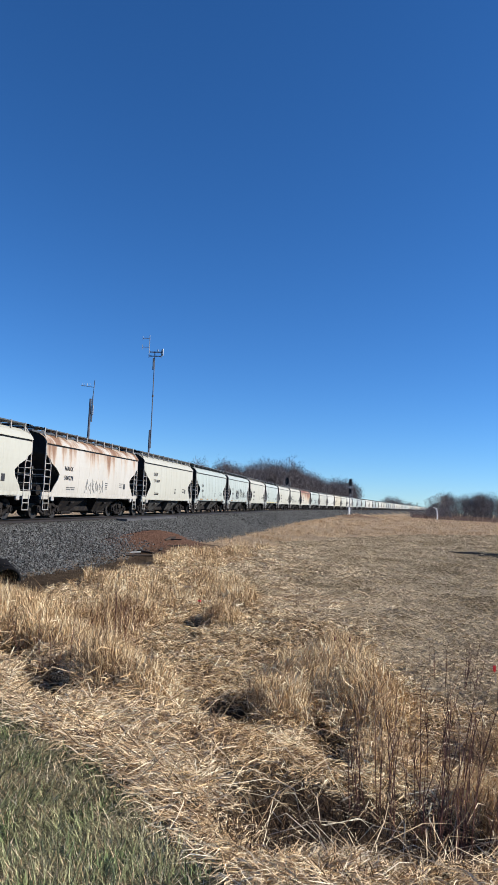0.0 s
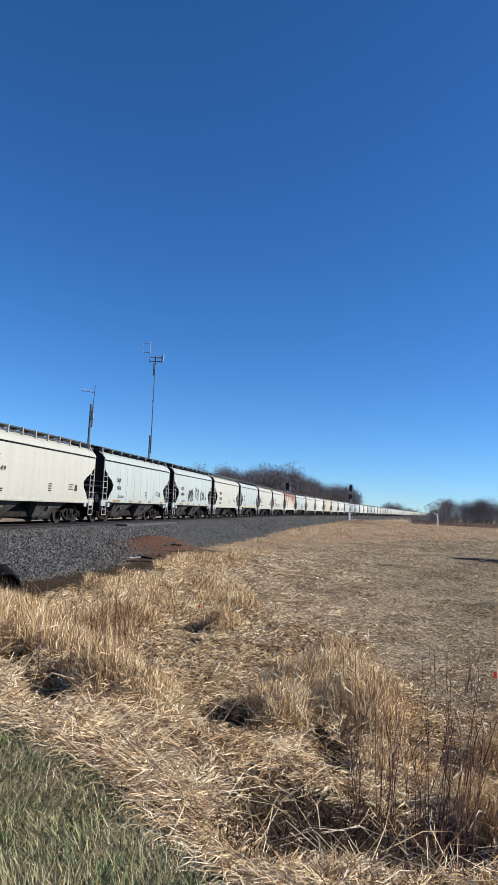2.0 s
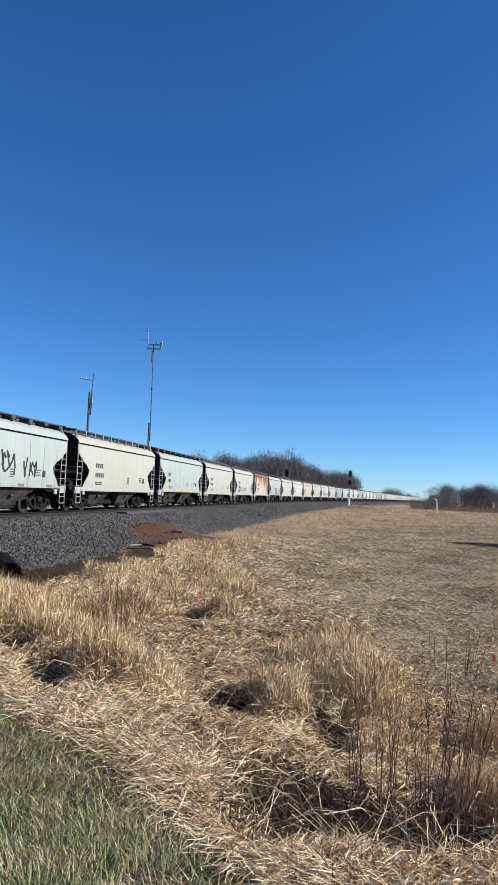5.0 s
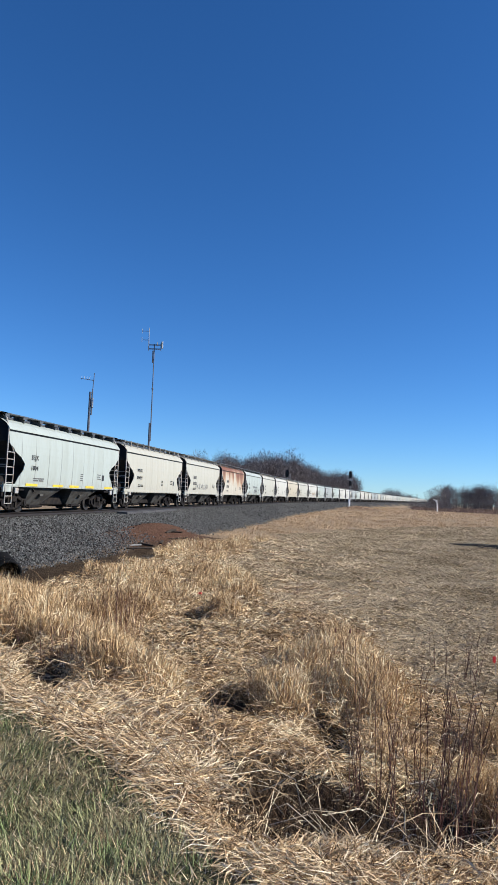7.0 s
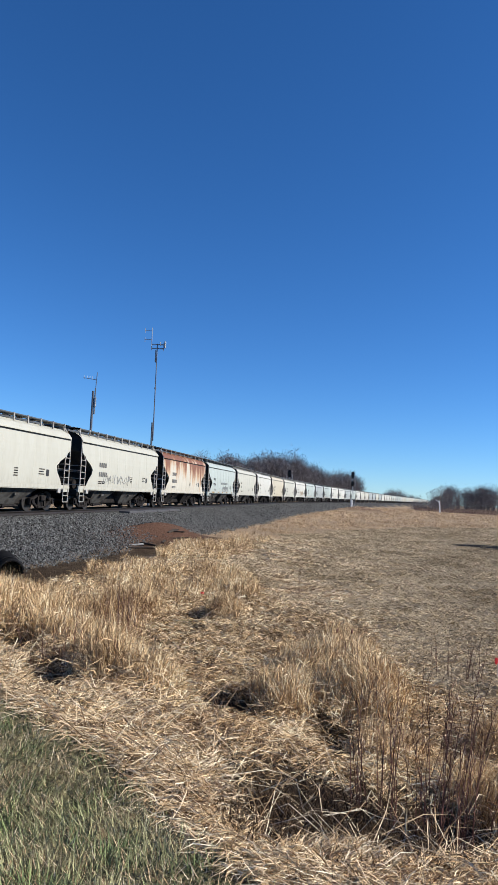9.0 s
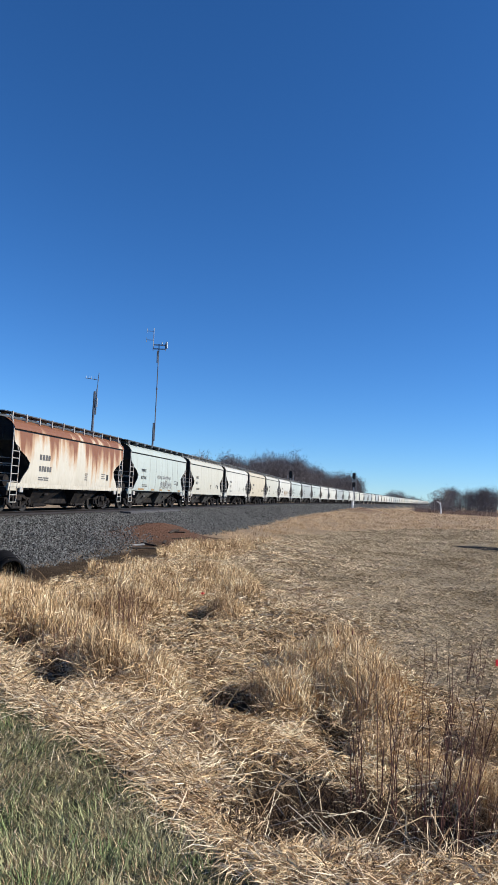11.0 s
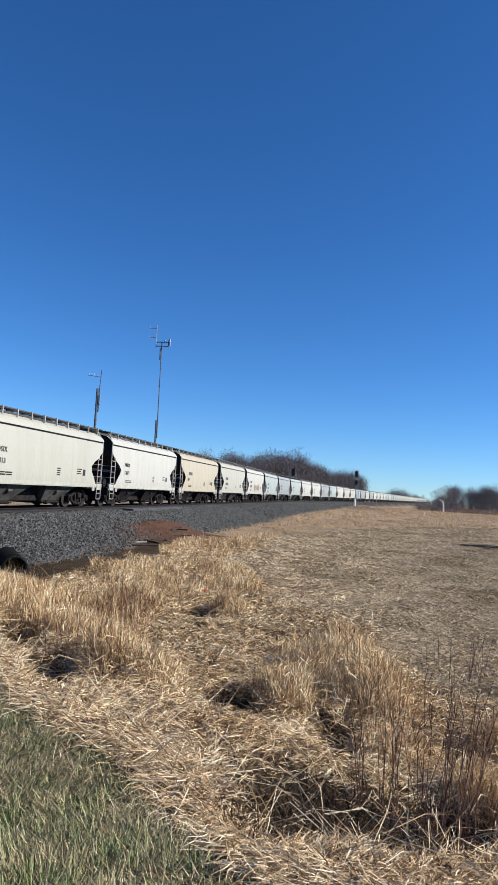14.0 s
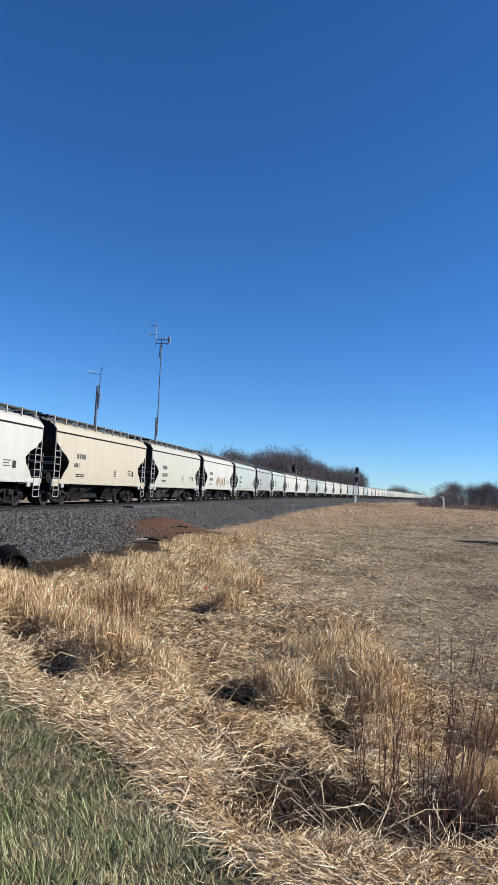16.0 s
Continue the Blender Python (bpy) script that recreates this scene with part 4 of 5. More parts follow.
CLUMPS = [   # x, y, half widths, height of the standing dry grass
    (-3.7, 10.8, 1.5, 2.8, 0.62), (-2.6, 9.1, 0.85, 1.2, 0.58), (-2.4, 12.8, 1.0, 2.0, 0.52), (-1.45, 7.7, 0.65, 0.75, 0.50), (-4.9, 14.0, 1.3, 1.8, 0.45),
    (0.45, 7.8, 0.55, 0.65, 0.58), (1.45, 7.9, 0.75, 0.75, 0.58), (1.2, 9.3, 1.1, 1.1, 0.50), (1.7, 10.7, 0.55, 1.2, 0.42), (-0.3, 13.3, 0.5, 0.7, 0.42),
    (-1.6, 15.0, 0.8, 1.0, 0.40), (-2.8, 18.0, 1.6, 2.0, 0.40), (-0.9, 18.5, 0.8, 2.2, 0.36), (-1.3, 6.6, 0.5, 0.5, 0.44), (-0.75, 6.35, 0.5, 0.55, 0.44), (-0.35, 6.9, 0.4, 0.45, 0.40), (1.5, 6.4, 0.6, 0.55, 0.34),
    (2.0, 5.6, 0.42, 0.8, 0.42), (2.8, 6.8, 0.6, 0.7, 0.34)]


def canopy(x, y):
    """How high the dead grass is heaped over the ground."""
    b, r = bank(x, y), np.hypot(x, y)
    h = 0.045 + 0.085 * smooth(0.1, 1.6, b) + 0.24 * smooth(0.42, 0.68, lumps(x + 3, y, 1.4)) * smooth(12, 17, r)
    for cx, cy, rx, ry, top in CLUMPS:
        h = np.maximum(h, top * np.exp(-(((x - cx) / rx) ** 2 + ((y - cy) / ry) ** 2) ** 1.5))
    h = h * (0.5 + 0.85 * (0.55 * lumps(x, y, 0.5) + 0.45 * lumps(y + 5, x, 0.2)))
    return h * (1 - 0.9 * hollow(x, y)) * (1 - 0.75 * np.exp(-((x + 5.5) ** 2 + (y - 15.9) ** 2) / 2.2))


def ribbons(name, rng, base, az, el, length, width, mat, label, category, droop=0.15, simple=False):
    """One object of many flat slips of leaf or stalk, each with its own direction, a kink and a narrowed tip."""
    n = len(base)
    way = np.stack([np.cos(el) * np.cos(az), np.cos(el) * np.sin(az), np.sin(el)], -1)
    side = np.cross(way, rng.normal(0, 1, (n, 3)))
    side *= (width / 2 / (np.linalg.norm(side, axis=1) + 1e-9))[:, None]
    mid = base + way * (length * 0.55)[:, None] + rng.normal(0, 1, (n, 3)) * (length * 0.05)[:, None]
    tip = base + way * length[:, None] + rng.normal(0, 1, (n, 3)) * (length * 0.09)[:, None]
    tip[:, 2] -= droop * length * np.cos(el)
    if simple:
        V = np.stack([base - side, base + side, tip], 1).astype(np.float32)
        return tagged(new(name, mesh_of(name, V.reshape(-1, 3), np.arange(n * 3), np.full(n, 3), mat)), label, category, kind="stuff")
    V = np.stack([base - side, base + side, mid + side, mid - side, tip], 1).astype(np.float32)
    k = np.arange(n)[:, None] * 5
    F = np.concatenate([(k + np.array([0, 1, 2, 3])).reshape(-1), (k + np.array([3, 2, 4])).reshape(-1)])
    me = mesh_of(name, V.reshape(-1, 3), F, np.concatenate([np.full(n, 4), np.full(n, 3)]), mat)
    return tagged(new(name, me), label, category, kind="stuff")


def build_grass():
    rng = np.random.default_rng(21)
    # heaped dead leaves and broken stalks that fill the stands from the ground to their tops
    x, y, r = spread(rng, 700000, 2.4, 34, 1.45, -31, 29)
    ok, _ = tall_zone(x, y)
    H = canopy(x, y)
    hol = hollow(x, y)
    ok &= rng.random(len(x)) < (0.18 + 1.6 * H) * (1 - 0.94 * hol)
    x, y, r, H = x[ok], y[ok], r[ok], H[ok]
    n = len(x)
    stand = smooth(0.20, 0.36, H)
    level = 1 - 0.92 * rng.random(n) ** 1.3
    el = np.where(rng.random(n) < 0.85 * stand, rng.normal(1.2, 0.32, n), rng.normal(0.10, 0.42, n))
    az = lumps(x, y, 0.8) * 11 + rng.normal(0, 0.95, n)
    length = rng.uniform(0.05, 0.17, n) * (1 + 0.7 * stand) + 0.002 * r
    base = np.stack([x, y, ground_z(x, y) + H * level - length * np.maximum(np.sin(el), 0) * 0.6], -1)
    ribbons("tall_dry_grass", rng, base, az, el, length, (0.0026 + 0.00044 * r) * rng.uniform(0.5, 1.6, n), STRAW, "tall dry straw-coloured grass in uneven tussocks", "dry grass")
    # single culms that stand or lean out of the clumps
    x, y, r = spread(rng, 150000, 3.0, 30, 1.35, -31, 29)
    ok, _ = tall_zone(x, y)
    H = canopy(x, y)
    ok &= rng.random(len(x)) < smooth(0.14, 0.42, H)
    x, y, r, H = x[ok], y[ok], r[ok], H[ok]
    n = len(x)
    base = np.stack([x, y, ground_z(x, y)], -1)
    ribbons("tall_dry_grass", rng, base, lumps(x, y, 1.2) * 11 + rng.normal(0, 0.8, n), np.clip(rng.normal(1.28, 0.22, n), 0.5, 1.56), H * rng.uniform(0.8, 1.45, n), (0.0034 + 0.00034 * r) * rng.uniform(0.6, 1.4, n), STRAW, "pale culms standing out of the dry tussocks", "dry grass", 0.3)
    # bleached blades lying matted over the slope, combed down towards the verge along its edge
    x, y, r = spread(rng, 240000, 2.3, 13, 1.6, -34, 33)
    b = bank(x, y)
    ok = (b > 0.08 + 0.35 * rng.random(len(x))) & (in_field(x, y) < 0.5) & (along(x, y)[1] > 8.6) & (rng.random(len(x)) < (1.0 - 0.86 * smooth(0.45, 1.3, b)) * (1 - 0.93 * hollow(x, y)))
    x, y, r, b = x[ok], y[ok], r[ok], b[ok]
    n = len(x)
    az = np.where(b < 0.6, 3.9, lumps(x, y, 0.45) * 12) + rng.normal(0, np.where(b < 0.6, 0.75, 1.3), n)
    base = np.stack([x, y, ground_z(x, y) + (0.01 + 0.8 * canopy(x, y)) * rng.random(n)], -1)
    ribbons("matted_straw", rng, base, az, rng.normal(0.16, 0.27, n), rng.uniform(0.05, 0.18, n), (0.0023 + 0.00042 * r) * rng.uniform(0.5, 1.6, n), STRAW_PALE, "bleached straw lying matted over the slope", "straw")
    # dark dead leaves between the stalks; in the hollows they paint the shade
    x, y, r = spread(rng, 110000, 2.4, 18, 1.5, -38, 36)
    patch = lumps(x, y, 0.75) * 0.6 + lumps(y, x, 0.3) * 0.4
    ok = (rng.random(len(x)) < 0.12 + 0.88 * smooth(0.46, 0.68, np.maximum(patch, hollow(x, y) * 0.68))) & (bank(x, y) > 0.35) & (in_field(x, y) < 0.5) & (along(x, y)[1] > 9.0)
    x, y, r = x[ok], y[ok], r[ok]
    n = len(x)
    blades("leaf_litter", rng, x, y, rng.uniform(0.05, 0.2, n), (0.006 + 0.0006 * r) * rng.uniform(0.5, 1.6, n), np.clip(rng.normal(0.8, 0.25, n), 0.1, 1.05), rng.uniform(0, 6.28, n), LITTER_SHADE, "dark dead leaves that also paint shade into the hollows", "leaf litter", simple=True)
    # long broken stalks lying across the clumps
    x, y, r = spread(rng, 4200, 3.5, 20, 1.3, -33, 31)
    ok, _ = tall_zone(x, y)
    x, y, r = x[ok], y[ok], r[ok]
    n = len(x)
    base = np.stack([x, y, ground_z(x, y) + 0.02 + 0.75 * canopy(x, y) * rng.random(n)], -1)
    ribbons("broken_stalks", rng, base, rng.uniform(0, 6.28, n), rng.normal(0.35, 0.3, n), rng.uniform(0.2, 0.65, n), (0.0024 + 0.0005 * r) * rng.uniform(0.7, 1.4, n), STRAW_PALE, "long pale broken stalks across the dry grass", "dry grass", 0.35)
    # far stands along the embankment
    x, y, r = spread(rng, 420000, 26, 260, 1.25, -34, 34)
    ok, tall = tall_zone(x, y)
    ok &= rng.random(len(x)) < 0.3 + 0.7 * tall
    x, y, r, tall = x[ok], y[ok], r[ok], tall[ok]
    n = len(x)
    blades("distant_dry_grass", rng, x, y, (0.10 + 0.34 * tall) * rng.uniform(0.4, 1.15, n), 0.0005 * r * rng.uniform(0.6, 1.5, n), np.clip(rng.normal(0.72, 0.32, n), 0, 1.04), lumps(x, y, 4.0) * 14 + rng.normal(0, 0.8, n), STRAW_FAR, "pale dry grass along the foot of the embankment", "dry grass", simple=True)
    # dark brown weeds before the far woods
    x, y, r = spread(rng, 30000, 215, 405, 1.0, 14.2, 30)
    keep = lumps(x, y, 30) + 0.25 * rng.random(len(x)) > 0.45
    x, y, r = x[keep], y[keep], r[keep]
    n = len(x)
    blades("brown_weeds", rng, x, y, rng.uniform(0.4, 1.2, n), 0.0009 * r * rng.uniform(0.6, 1.5, n), np.clip(rng.normal(0.4, 0.25, n), 0, 1.0), rng.uniform(0, 6.28, n), WEED, "dark red-brown weeds before the far woods", "weeds", simple=True)
    # chopped, flattened stubble on the mown field, thin in places so that the soil shows
    x, y, r = spread(rng, 680000, 6.0, 95, 1.5, -4, 29)
    ok = (in_field(x, y) > 0.5) & (bank(x, y) > 0.5)
    cover = lumps(x, y, 1.9) * 0.35 + lumps(y + 7, x, 0.55) * 0.35 + lumps(x, y + 4, 0.2 + 0.012 * r.mean()) * 0.3
    ok &= rng.random(len(x)) < 0.4 + 0.6 * smooth(0.36, 0.60, cover)
    x, y, r, cover = x[ok], y[ok], r[ok], cover[ok]
    n = len(x)
    base = np.stack([x, y, ground_z(x, y) + rng.random(n) * 0.11 * smooth(0.4, 0.75, cover)], -1)
    ribbons("field_stubble", rng, base, rng.uniform(0, 6.28, n), rng.normal(0.15, 0.28, n), rng.uniform(0.03, 0.10, n) + 0.0018 * r, (0.0055 + 0.0006 * r) * rng.uniform(0.5, 1.6, n), STUBBLE, "short grey-brown stubble of a mown field", "stubble", simple=True)
    # pale straw blown flat over the field's edge beside the tussocks
    x, y, r = spread(rng, 120000, 8.5, 42, 1.3, -4, 16)
    edge = np.exp(-((x - 0.4 - 0.045 * (y - 12)) / (1.3 + 0.03 * y)) ** 2) * smooth(10, 14, y) * (1 - smooth(30, 42, y))
    ok = (in_field(x, y) > 0.5) & (rng.random(len(x)) < edge * smooth(0.3, 0.62, lumps(x, y, 0.7)))
    x, y, r = x[ok], y[ok], r[ok]
    n = len(x)
    base = np.stack([x, y, ground_z(x, y) + 0.05 * rng.random(n)], -1)
    ribbons("matted_straw", rng, base, lumps(x, y, 1.3) * 9 + rng.normal(0, 0.6, n), rng.normal(0.1, 0.2, n), rng.uniform(0.06, 0.2, n) + 0.002 * r, (0.004 + 0.0004 * r) * rng.uniform(0.5, 1.6, n), STRAW_PALE, "pale straw blown flat over the field's edge", "straw")
    # mown green verge
    x, y, r = spread(rng, 150000, 1.6, 8, 1.2, -60, 40)
    ok = bank(x, y) < 0.08 + 0.3 * (rng.random(len(x)) - 0.5)
    x, y, r = x[ok], y[ok], r[ok]
    n = len(x)
    lively = lumps(x, y, 0.5) * 0.5 + lumps(x, y, 0.2) * 0.5
    keep = lively > 0.30
    blades("green_turf", rng, x[keep], y[keep], rng.uniform(0.04, 0.13, keep.sum()), rng.uniform(0.004, 0.0085, keep.sum()), np.clip(rng.normal(0.6, 0.25, keep.sum()), 0, 1.05), (lumps(x, y, 0.6) * 8 + rng.normal(0, 0.9, n))[keep], GREEN, "short green turf of the mown verge", "grass", simple=True)
    dry = rng.random(n) < 0.8 + 0.2 * (lively < 0.45)
    blades("dead_turf", rng, x[dry], y[dry], rng.uniform(0.03, 0.11, dry.sum()), rng.uniform(0.0035, 0.0075, dry.sum()), np.clip(rng.normal(0.8, 0.2, dry.sum()), 0, 1.05), rng.uniform(0, 6.28, dry.sum()), STRAW_PALE, "dead blades among the green turf", "grass", simple=True)

    # the verge goes on round and behind the viewpoint, the dry grass on either hand
    x, y, r = spread(rng, 24000, 0.4, 6, 0.6, 36, 304)
    ok = bank(x, y) < 0.2
    x, y = x[ok], y[ok]
    n = len(x)
    blades("green_turf", rng, x, y, rng.uniform(0.04, 0.10, n), rng.uniform(0.005, 0.010, n), np.clip(rng.normal(0.6, 0.25, n), 0, 1.05), rng.uniform(0, 6.28, n), GREEN, "short green turf of the mown verge", "grass", simple=True)
    x, y, r = spread(rng, 26000, 1.5, 9, 1.0, 34, 100)
    ok = bank(x, y) > 0.05
    x, y, r = x[ok], y[ok], r[ok]
    n = len(x)
    blades("matted_straw", rng, x, y, rng.uniform(0.06, 0.25, n), (0.006 + 0.0005 * r) * rng.uniform(0.5, 1.6, n), np.clip(rng.normal(0.8, 0.2, n), 0.2, 1.05), rng.uniform(0, 6.28, n), STRAW_PALE, "bleached straw lying matted over the slope", "straw", simple=True)


build_grass()


# ---- stems, shrubs and stalks ----
def shrub(name, x, y, n, height, spread_r, seed, mat, label, side=0.85):
    """A leafless shrub: upright stems, each with a few fine side twigs."""
    r = random.Random(seed)
    ob = new(name)
    ob.location = on_ground(x, y, -0.03)
    tagged(ob, label, "shrub")
    for k in range(n):
        bm = bmesh.new()
        a, d = r.uniform(0, 6.28), spread_r * math.sqrt(r.random())
        p = Vector((d * math.cos(a), d * math.sin(a), 0))
        h = height * r.uniform(0.55, 1.1)
        lean = Vector((math.cos(a), math.sin(a), 0)) * r.uniform(0, 0.22) * h
        prev = p
        for q in (0.35, 0.7, 1.0):
            nxt = p + lean * q ** 1.5 + Vector((r.uniform(-0.02, 0.02), r.uniform(-0.02, 0.02), h * q))
            rod(bm, prev, nxt, 0.0036 * (1.15 - q * 0.5), 0.0036 * (0.95 - q * 0.6), seg=4, caps=False)
            if r.random() < side:
                e = nxt + Vector((r.uniform(-0.12, 0.12), r.uniform(-0.12, 0.12), r.uniform(0.12, 0.3))) * h * 0.6
                rod(bm, nxt, e, 0.0028, 0.001, seg=3, caps=False)
                rod(bm, (prev + nxt) / 2, (prev + nxt) / 2 + (e - nxt) * 0.8, 0.0026, 0.001, seg=3, caps=False)
            prev = nxt
        part("stem", bm, mat, ob)
    return ob


shrub("shrub", 1.33, 4.75, 26, 1.12, 0.36, 1, STEM, "leafless shrub of thin red-brown stems in dry grass")
shrub("shrub", 1.62, 4.98, 15, 1.1, 0.3, 2, STEM, "leafless shrub of thin red-brown stems in dry grass")
shrub("shrub", 1.05, 4.7, 12, 0.95, 0.28, 3, STEM, "leafless shrub of thin red-brown stems in dry grass")
shrub("shrub", -1.97, 10.9, 44, 1.05, 0.4, 4, STEM, "small leafless shrub among tall dry grass")
shrub("shrub", -1.9, 7.3, 26, 0.5, 0.55, 5, STEM, "low dark stems among flattened dry grass")
shrub("shrub", 3.0, 9.6, 14, 0.7, 0.5, 6, STEM, "low dark weeds at the edge of the field")
shrub("shrub", 1.36, 16.1, 5, 0.85, 0.12, 7, STEM, "single dark weed stalks at the field's edge")


def seed_stalk(x, y, h, seed):
    r = random.Random(seed)
    ob = new("seed_stalk")
    ob.location = on_ground(x, y)
    tagged(ob, "dead forked stalk with dark seed heads in the grass", "plant")
    bm = rod(bmesh.new(), (0, 0, -0.05), (0.02, 0, h), 0.006, 0.004, 5)
    part("stem", bm, STEM, ob)
    for dx in (-0.09, 0.09):
        bm = rod(bmesh.new(), (0.02, 0, h * 0.9), (dx, 0.01, h + 0.08), 0.004, 0.003, 5)
        bmesh.ops.create_icosphere(bm, subdivisions=1, radius=0.02, matrix=pose(dx * 1.1, 0.01, h + 0.13) @ Matrix.Diagonal((0.7, 0.7, 2.0, 1)))
        part("seed_head", bm, STEM, ob)


seed_stalk(1.38, 8.9, 0.55, 1)


# ---- trees ----
def bare_tree(rng, x, y, z, height, crown, twigs, width, low_crown=0.62):
    """Arrays of a leafless tree: tapered trunk, limbs, and many fine twigs. Returns vertices and triangles."""
    V, F = [], []

    def limb(a, b, ra, rb):
        d = b - a
        p = np.cross(d, (0.3, 0.5, 0.8))
        p /= np.linalg.norm(p) + 1e-9
        q = np.cross(d, p)
        q /= np.linalg.norm(q) + 1e-9
        k = len(V)
        for c, rr in ((a, ra), (b, rb)):
            for t in (0.0, 2.094, 4.189):
                V.append(c + rr * (math.cos(t) * p + math.sin(t) * q))
        for t in range(3):
            u = (t + 1) % 3
            F.append((k + t, k + u, k + 3 + u))
            F.append((k + t, k + 3 + u, k + 3 + t))

    root = np.array([x, y, z - 0.3])
    top = root + np.array((rng.normal(0, 0.03) * height, rng.normal(0, 0.03) * height, height * 0.8))
    fork = root + (top - root) * 0.45
    limb(root, fork, width, width * 0.7)
    limb(fork, top, width * 0.7, width * 0.12)
    for k in range(10):
        f = rng.uniform(0.3, 0.85)
        a = root + (top - root) * f
        ang = rng.uniform(0, 6.283)
        reach = crown * rng.uniform(0.5, 0.95) * (1.2 - 0.7 * f)
        b = a + np.array((math.cos(ang) * reach, math.sin(ang) * reach, height * rng.uniform(0.10, 0.22)))
        limb(a, b, width * 0.36 * (1.2 - f), width * 0.07)
    # fine twigs that fill an uneven rounded crown
    mid = root + np.array((0, 0, height * low_crown))
    k = len(V)
    d = rng.normal(0, 1, (twigs, 3))
    d /= np.linalg.norm(d, axis=1)[:, None]
    rad = rng.random((twigs, 1)) ** 0.36 * (0.82 + 0.10 * np.sin(3.1 * d[:, :1] + x) + 0.07 * np.sin(5 * d[:, 2:] + y))
    p = mid + d * rad * np.array((crown, crown, height * (0.98 - low_crown)))
    ln = height * rng.uniform(0.028, 0.055, (twigs, 1))
    way = (d * 0.35 + rng.normal(0, 0.5, (twigs, 3)) + np.array((0, 0, 0.3))) * ln
    w = rng.normal(0, 1, (twigs, 3))
    w /= np.linalg.norm(w, axis=1)[:, None]
    tw = width * rng.uniform(0.18, 0.42, (twigs, 1))
    T = np.stack([p - w * tw, p + w * tw, p + way], 1).reshape(-1, 3)
    V = np.concatenate([np.array(V), T])
    F = np.concatenate([np.array(F), k + np.arange(twigs * 3).reshape(-1, 3)])
    return V, F


def woods(name, places, mat, label, twigs=640, seed=3, low_crown=0.52, wide=0.30, stout=0.0125):
    rng = np.random.default_rng(seed)
    VV, FF, k = [], [], 0
    for x, y, h in places:
        v, f = bare_tree(rng, x, y, LOW, h, h * wide, twigs, h * stout, low_crown)
        VV.append(v)
        FF.append(f + k)
        k += len(v)
    V, F = np.concatenate(VV), np.concatenate(FF)
    return tagged(new(name, mesh_of(name, V, F.reshape(-1), np.full(len(F), 3), mat)), label, "woods", kind="stuff")


def wood_places(rng, n, az0, az1, d0, d1, h0, h1, deep):
    out = []
    for k in range(n):
        f = rng.random()
        az = radians(az0 + (az1 - az0) * f)
        d = d0 + (d1 - d0) * f + deep * rng.random() ** 1.3
        out.append((d * math.sin(az), d * math.cos(az), (h0 + (h1 - h0) * f) * rng.uniform(0.72, 1.0) * (0.82 + 0.36 * float(lumps(az * 60, d / 40, 1.0)))))
    return out


_w = np.random.default_rng(8)
woods("bare_woods", wood_places(_w, 210, -4.9, 2.6, 235, 285, 18.8, 26.4, 60) + wood_places(_w, 260, 2.2, 9.6, 285, 470, 26.4, 23.2, 70), BARK, "leafless brown woods on the far side of the railway")
woods("bare_woods", wood_places(_w, 80, 11.7, 14.6, 640, 740, 18.2, 15.6, 40), BARK, "distant leafless woods beyond the train", 200, 4, 0.5, 0.42, 0.02)
woods("bare_brush", wood_places(_w, 200, -4.9, 9.6, 232, 460, 6.0, 8.0, 20), BARK, "leafless brush along the foot of the woods", 230, 5, 0.3, 0.5, 0.018)
woods("bare_brush", wood_places(_w, 260, 15.4, 27, 408, 420, 8, 10, 14), BARK, "leafless brush along the foot of the far woods", 260, 6, 0.30, 0.55, 0.02)
woods("bare_woods", wood_places(_w, 50, 15.3, 16.9, 414, 420, 6, 16, 40) + wood_places(_w, 230, 16.6, 27, 420, 440, 18, 19, 70), BARK, "dark leafless woods across the field")
woods("bare_brush", wood_places(_w, 130, 13.9, 17.4, 250, 262, 4.5, 6.5, 30), BARK, "low leafless brush at the edge of the field", 220, 3, 0.26, 0.6, 0.012)


def tree(x, y, h, seed, mat, label):
    """A single leafless tree with trunk and crown of its own."""
    rng = np.random.default_rng(seed)
    v, f = bare_tree(rng, 0, 0, 0, h, h * 0.36, 1100, h * 0.017)
    ob = new("tree")
    ob.location = (x, y, LOW)
    tagged(ob, label, "tree")
    cut = 12
    part("trunk", mesh_of("trunk", v[:12], f[:cut].reshape(-1), np.full(cut, 3), mat), None, ob)
    part("crown", mesh_of("crown", v, f[cut:].reshape(-1), np.full(len(f) - cut, 3), mat), None, ob)


def at(az, d):
    return d * math.sin(radians(az)), d * math.cos(radians(az))


tree(*at(16.3, 240), 10.5, 4, TWIG_PALE, "lone leafless tree with a pale trunk by the field")
tree(*at(15.7, 250), 9.0, 5, BARK, "leafless tree at the edge of the field")
tree(*at(17.2, 255), 9.0, 6, BARK, "leafless tree at the edge of the field")


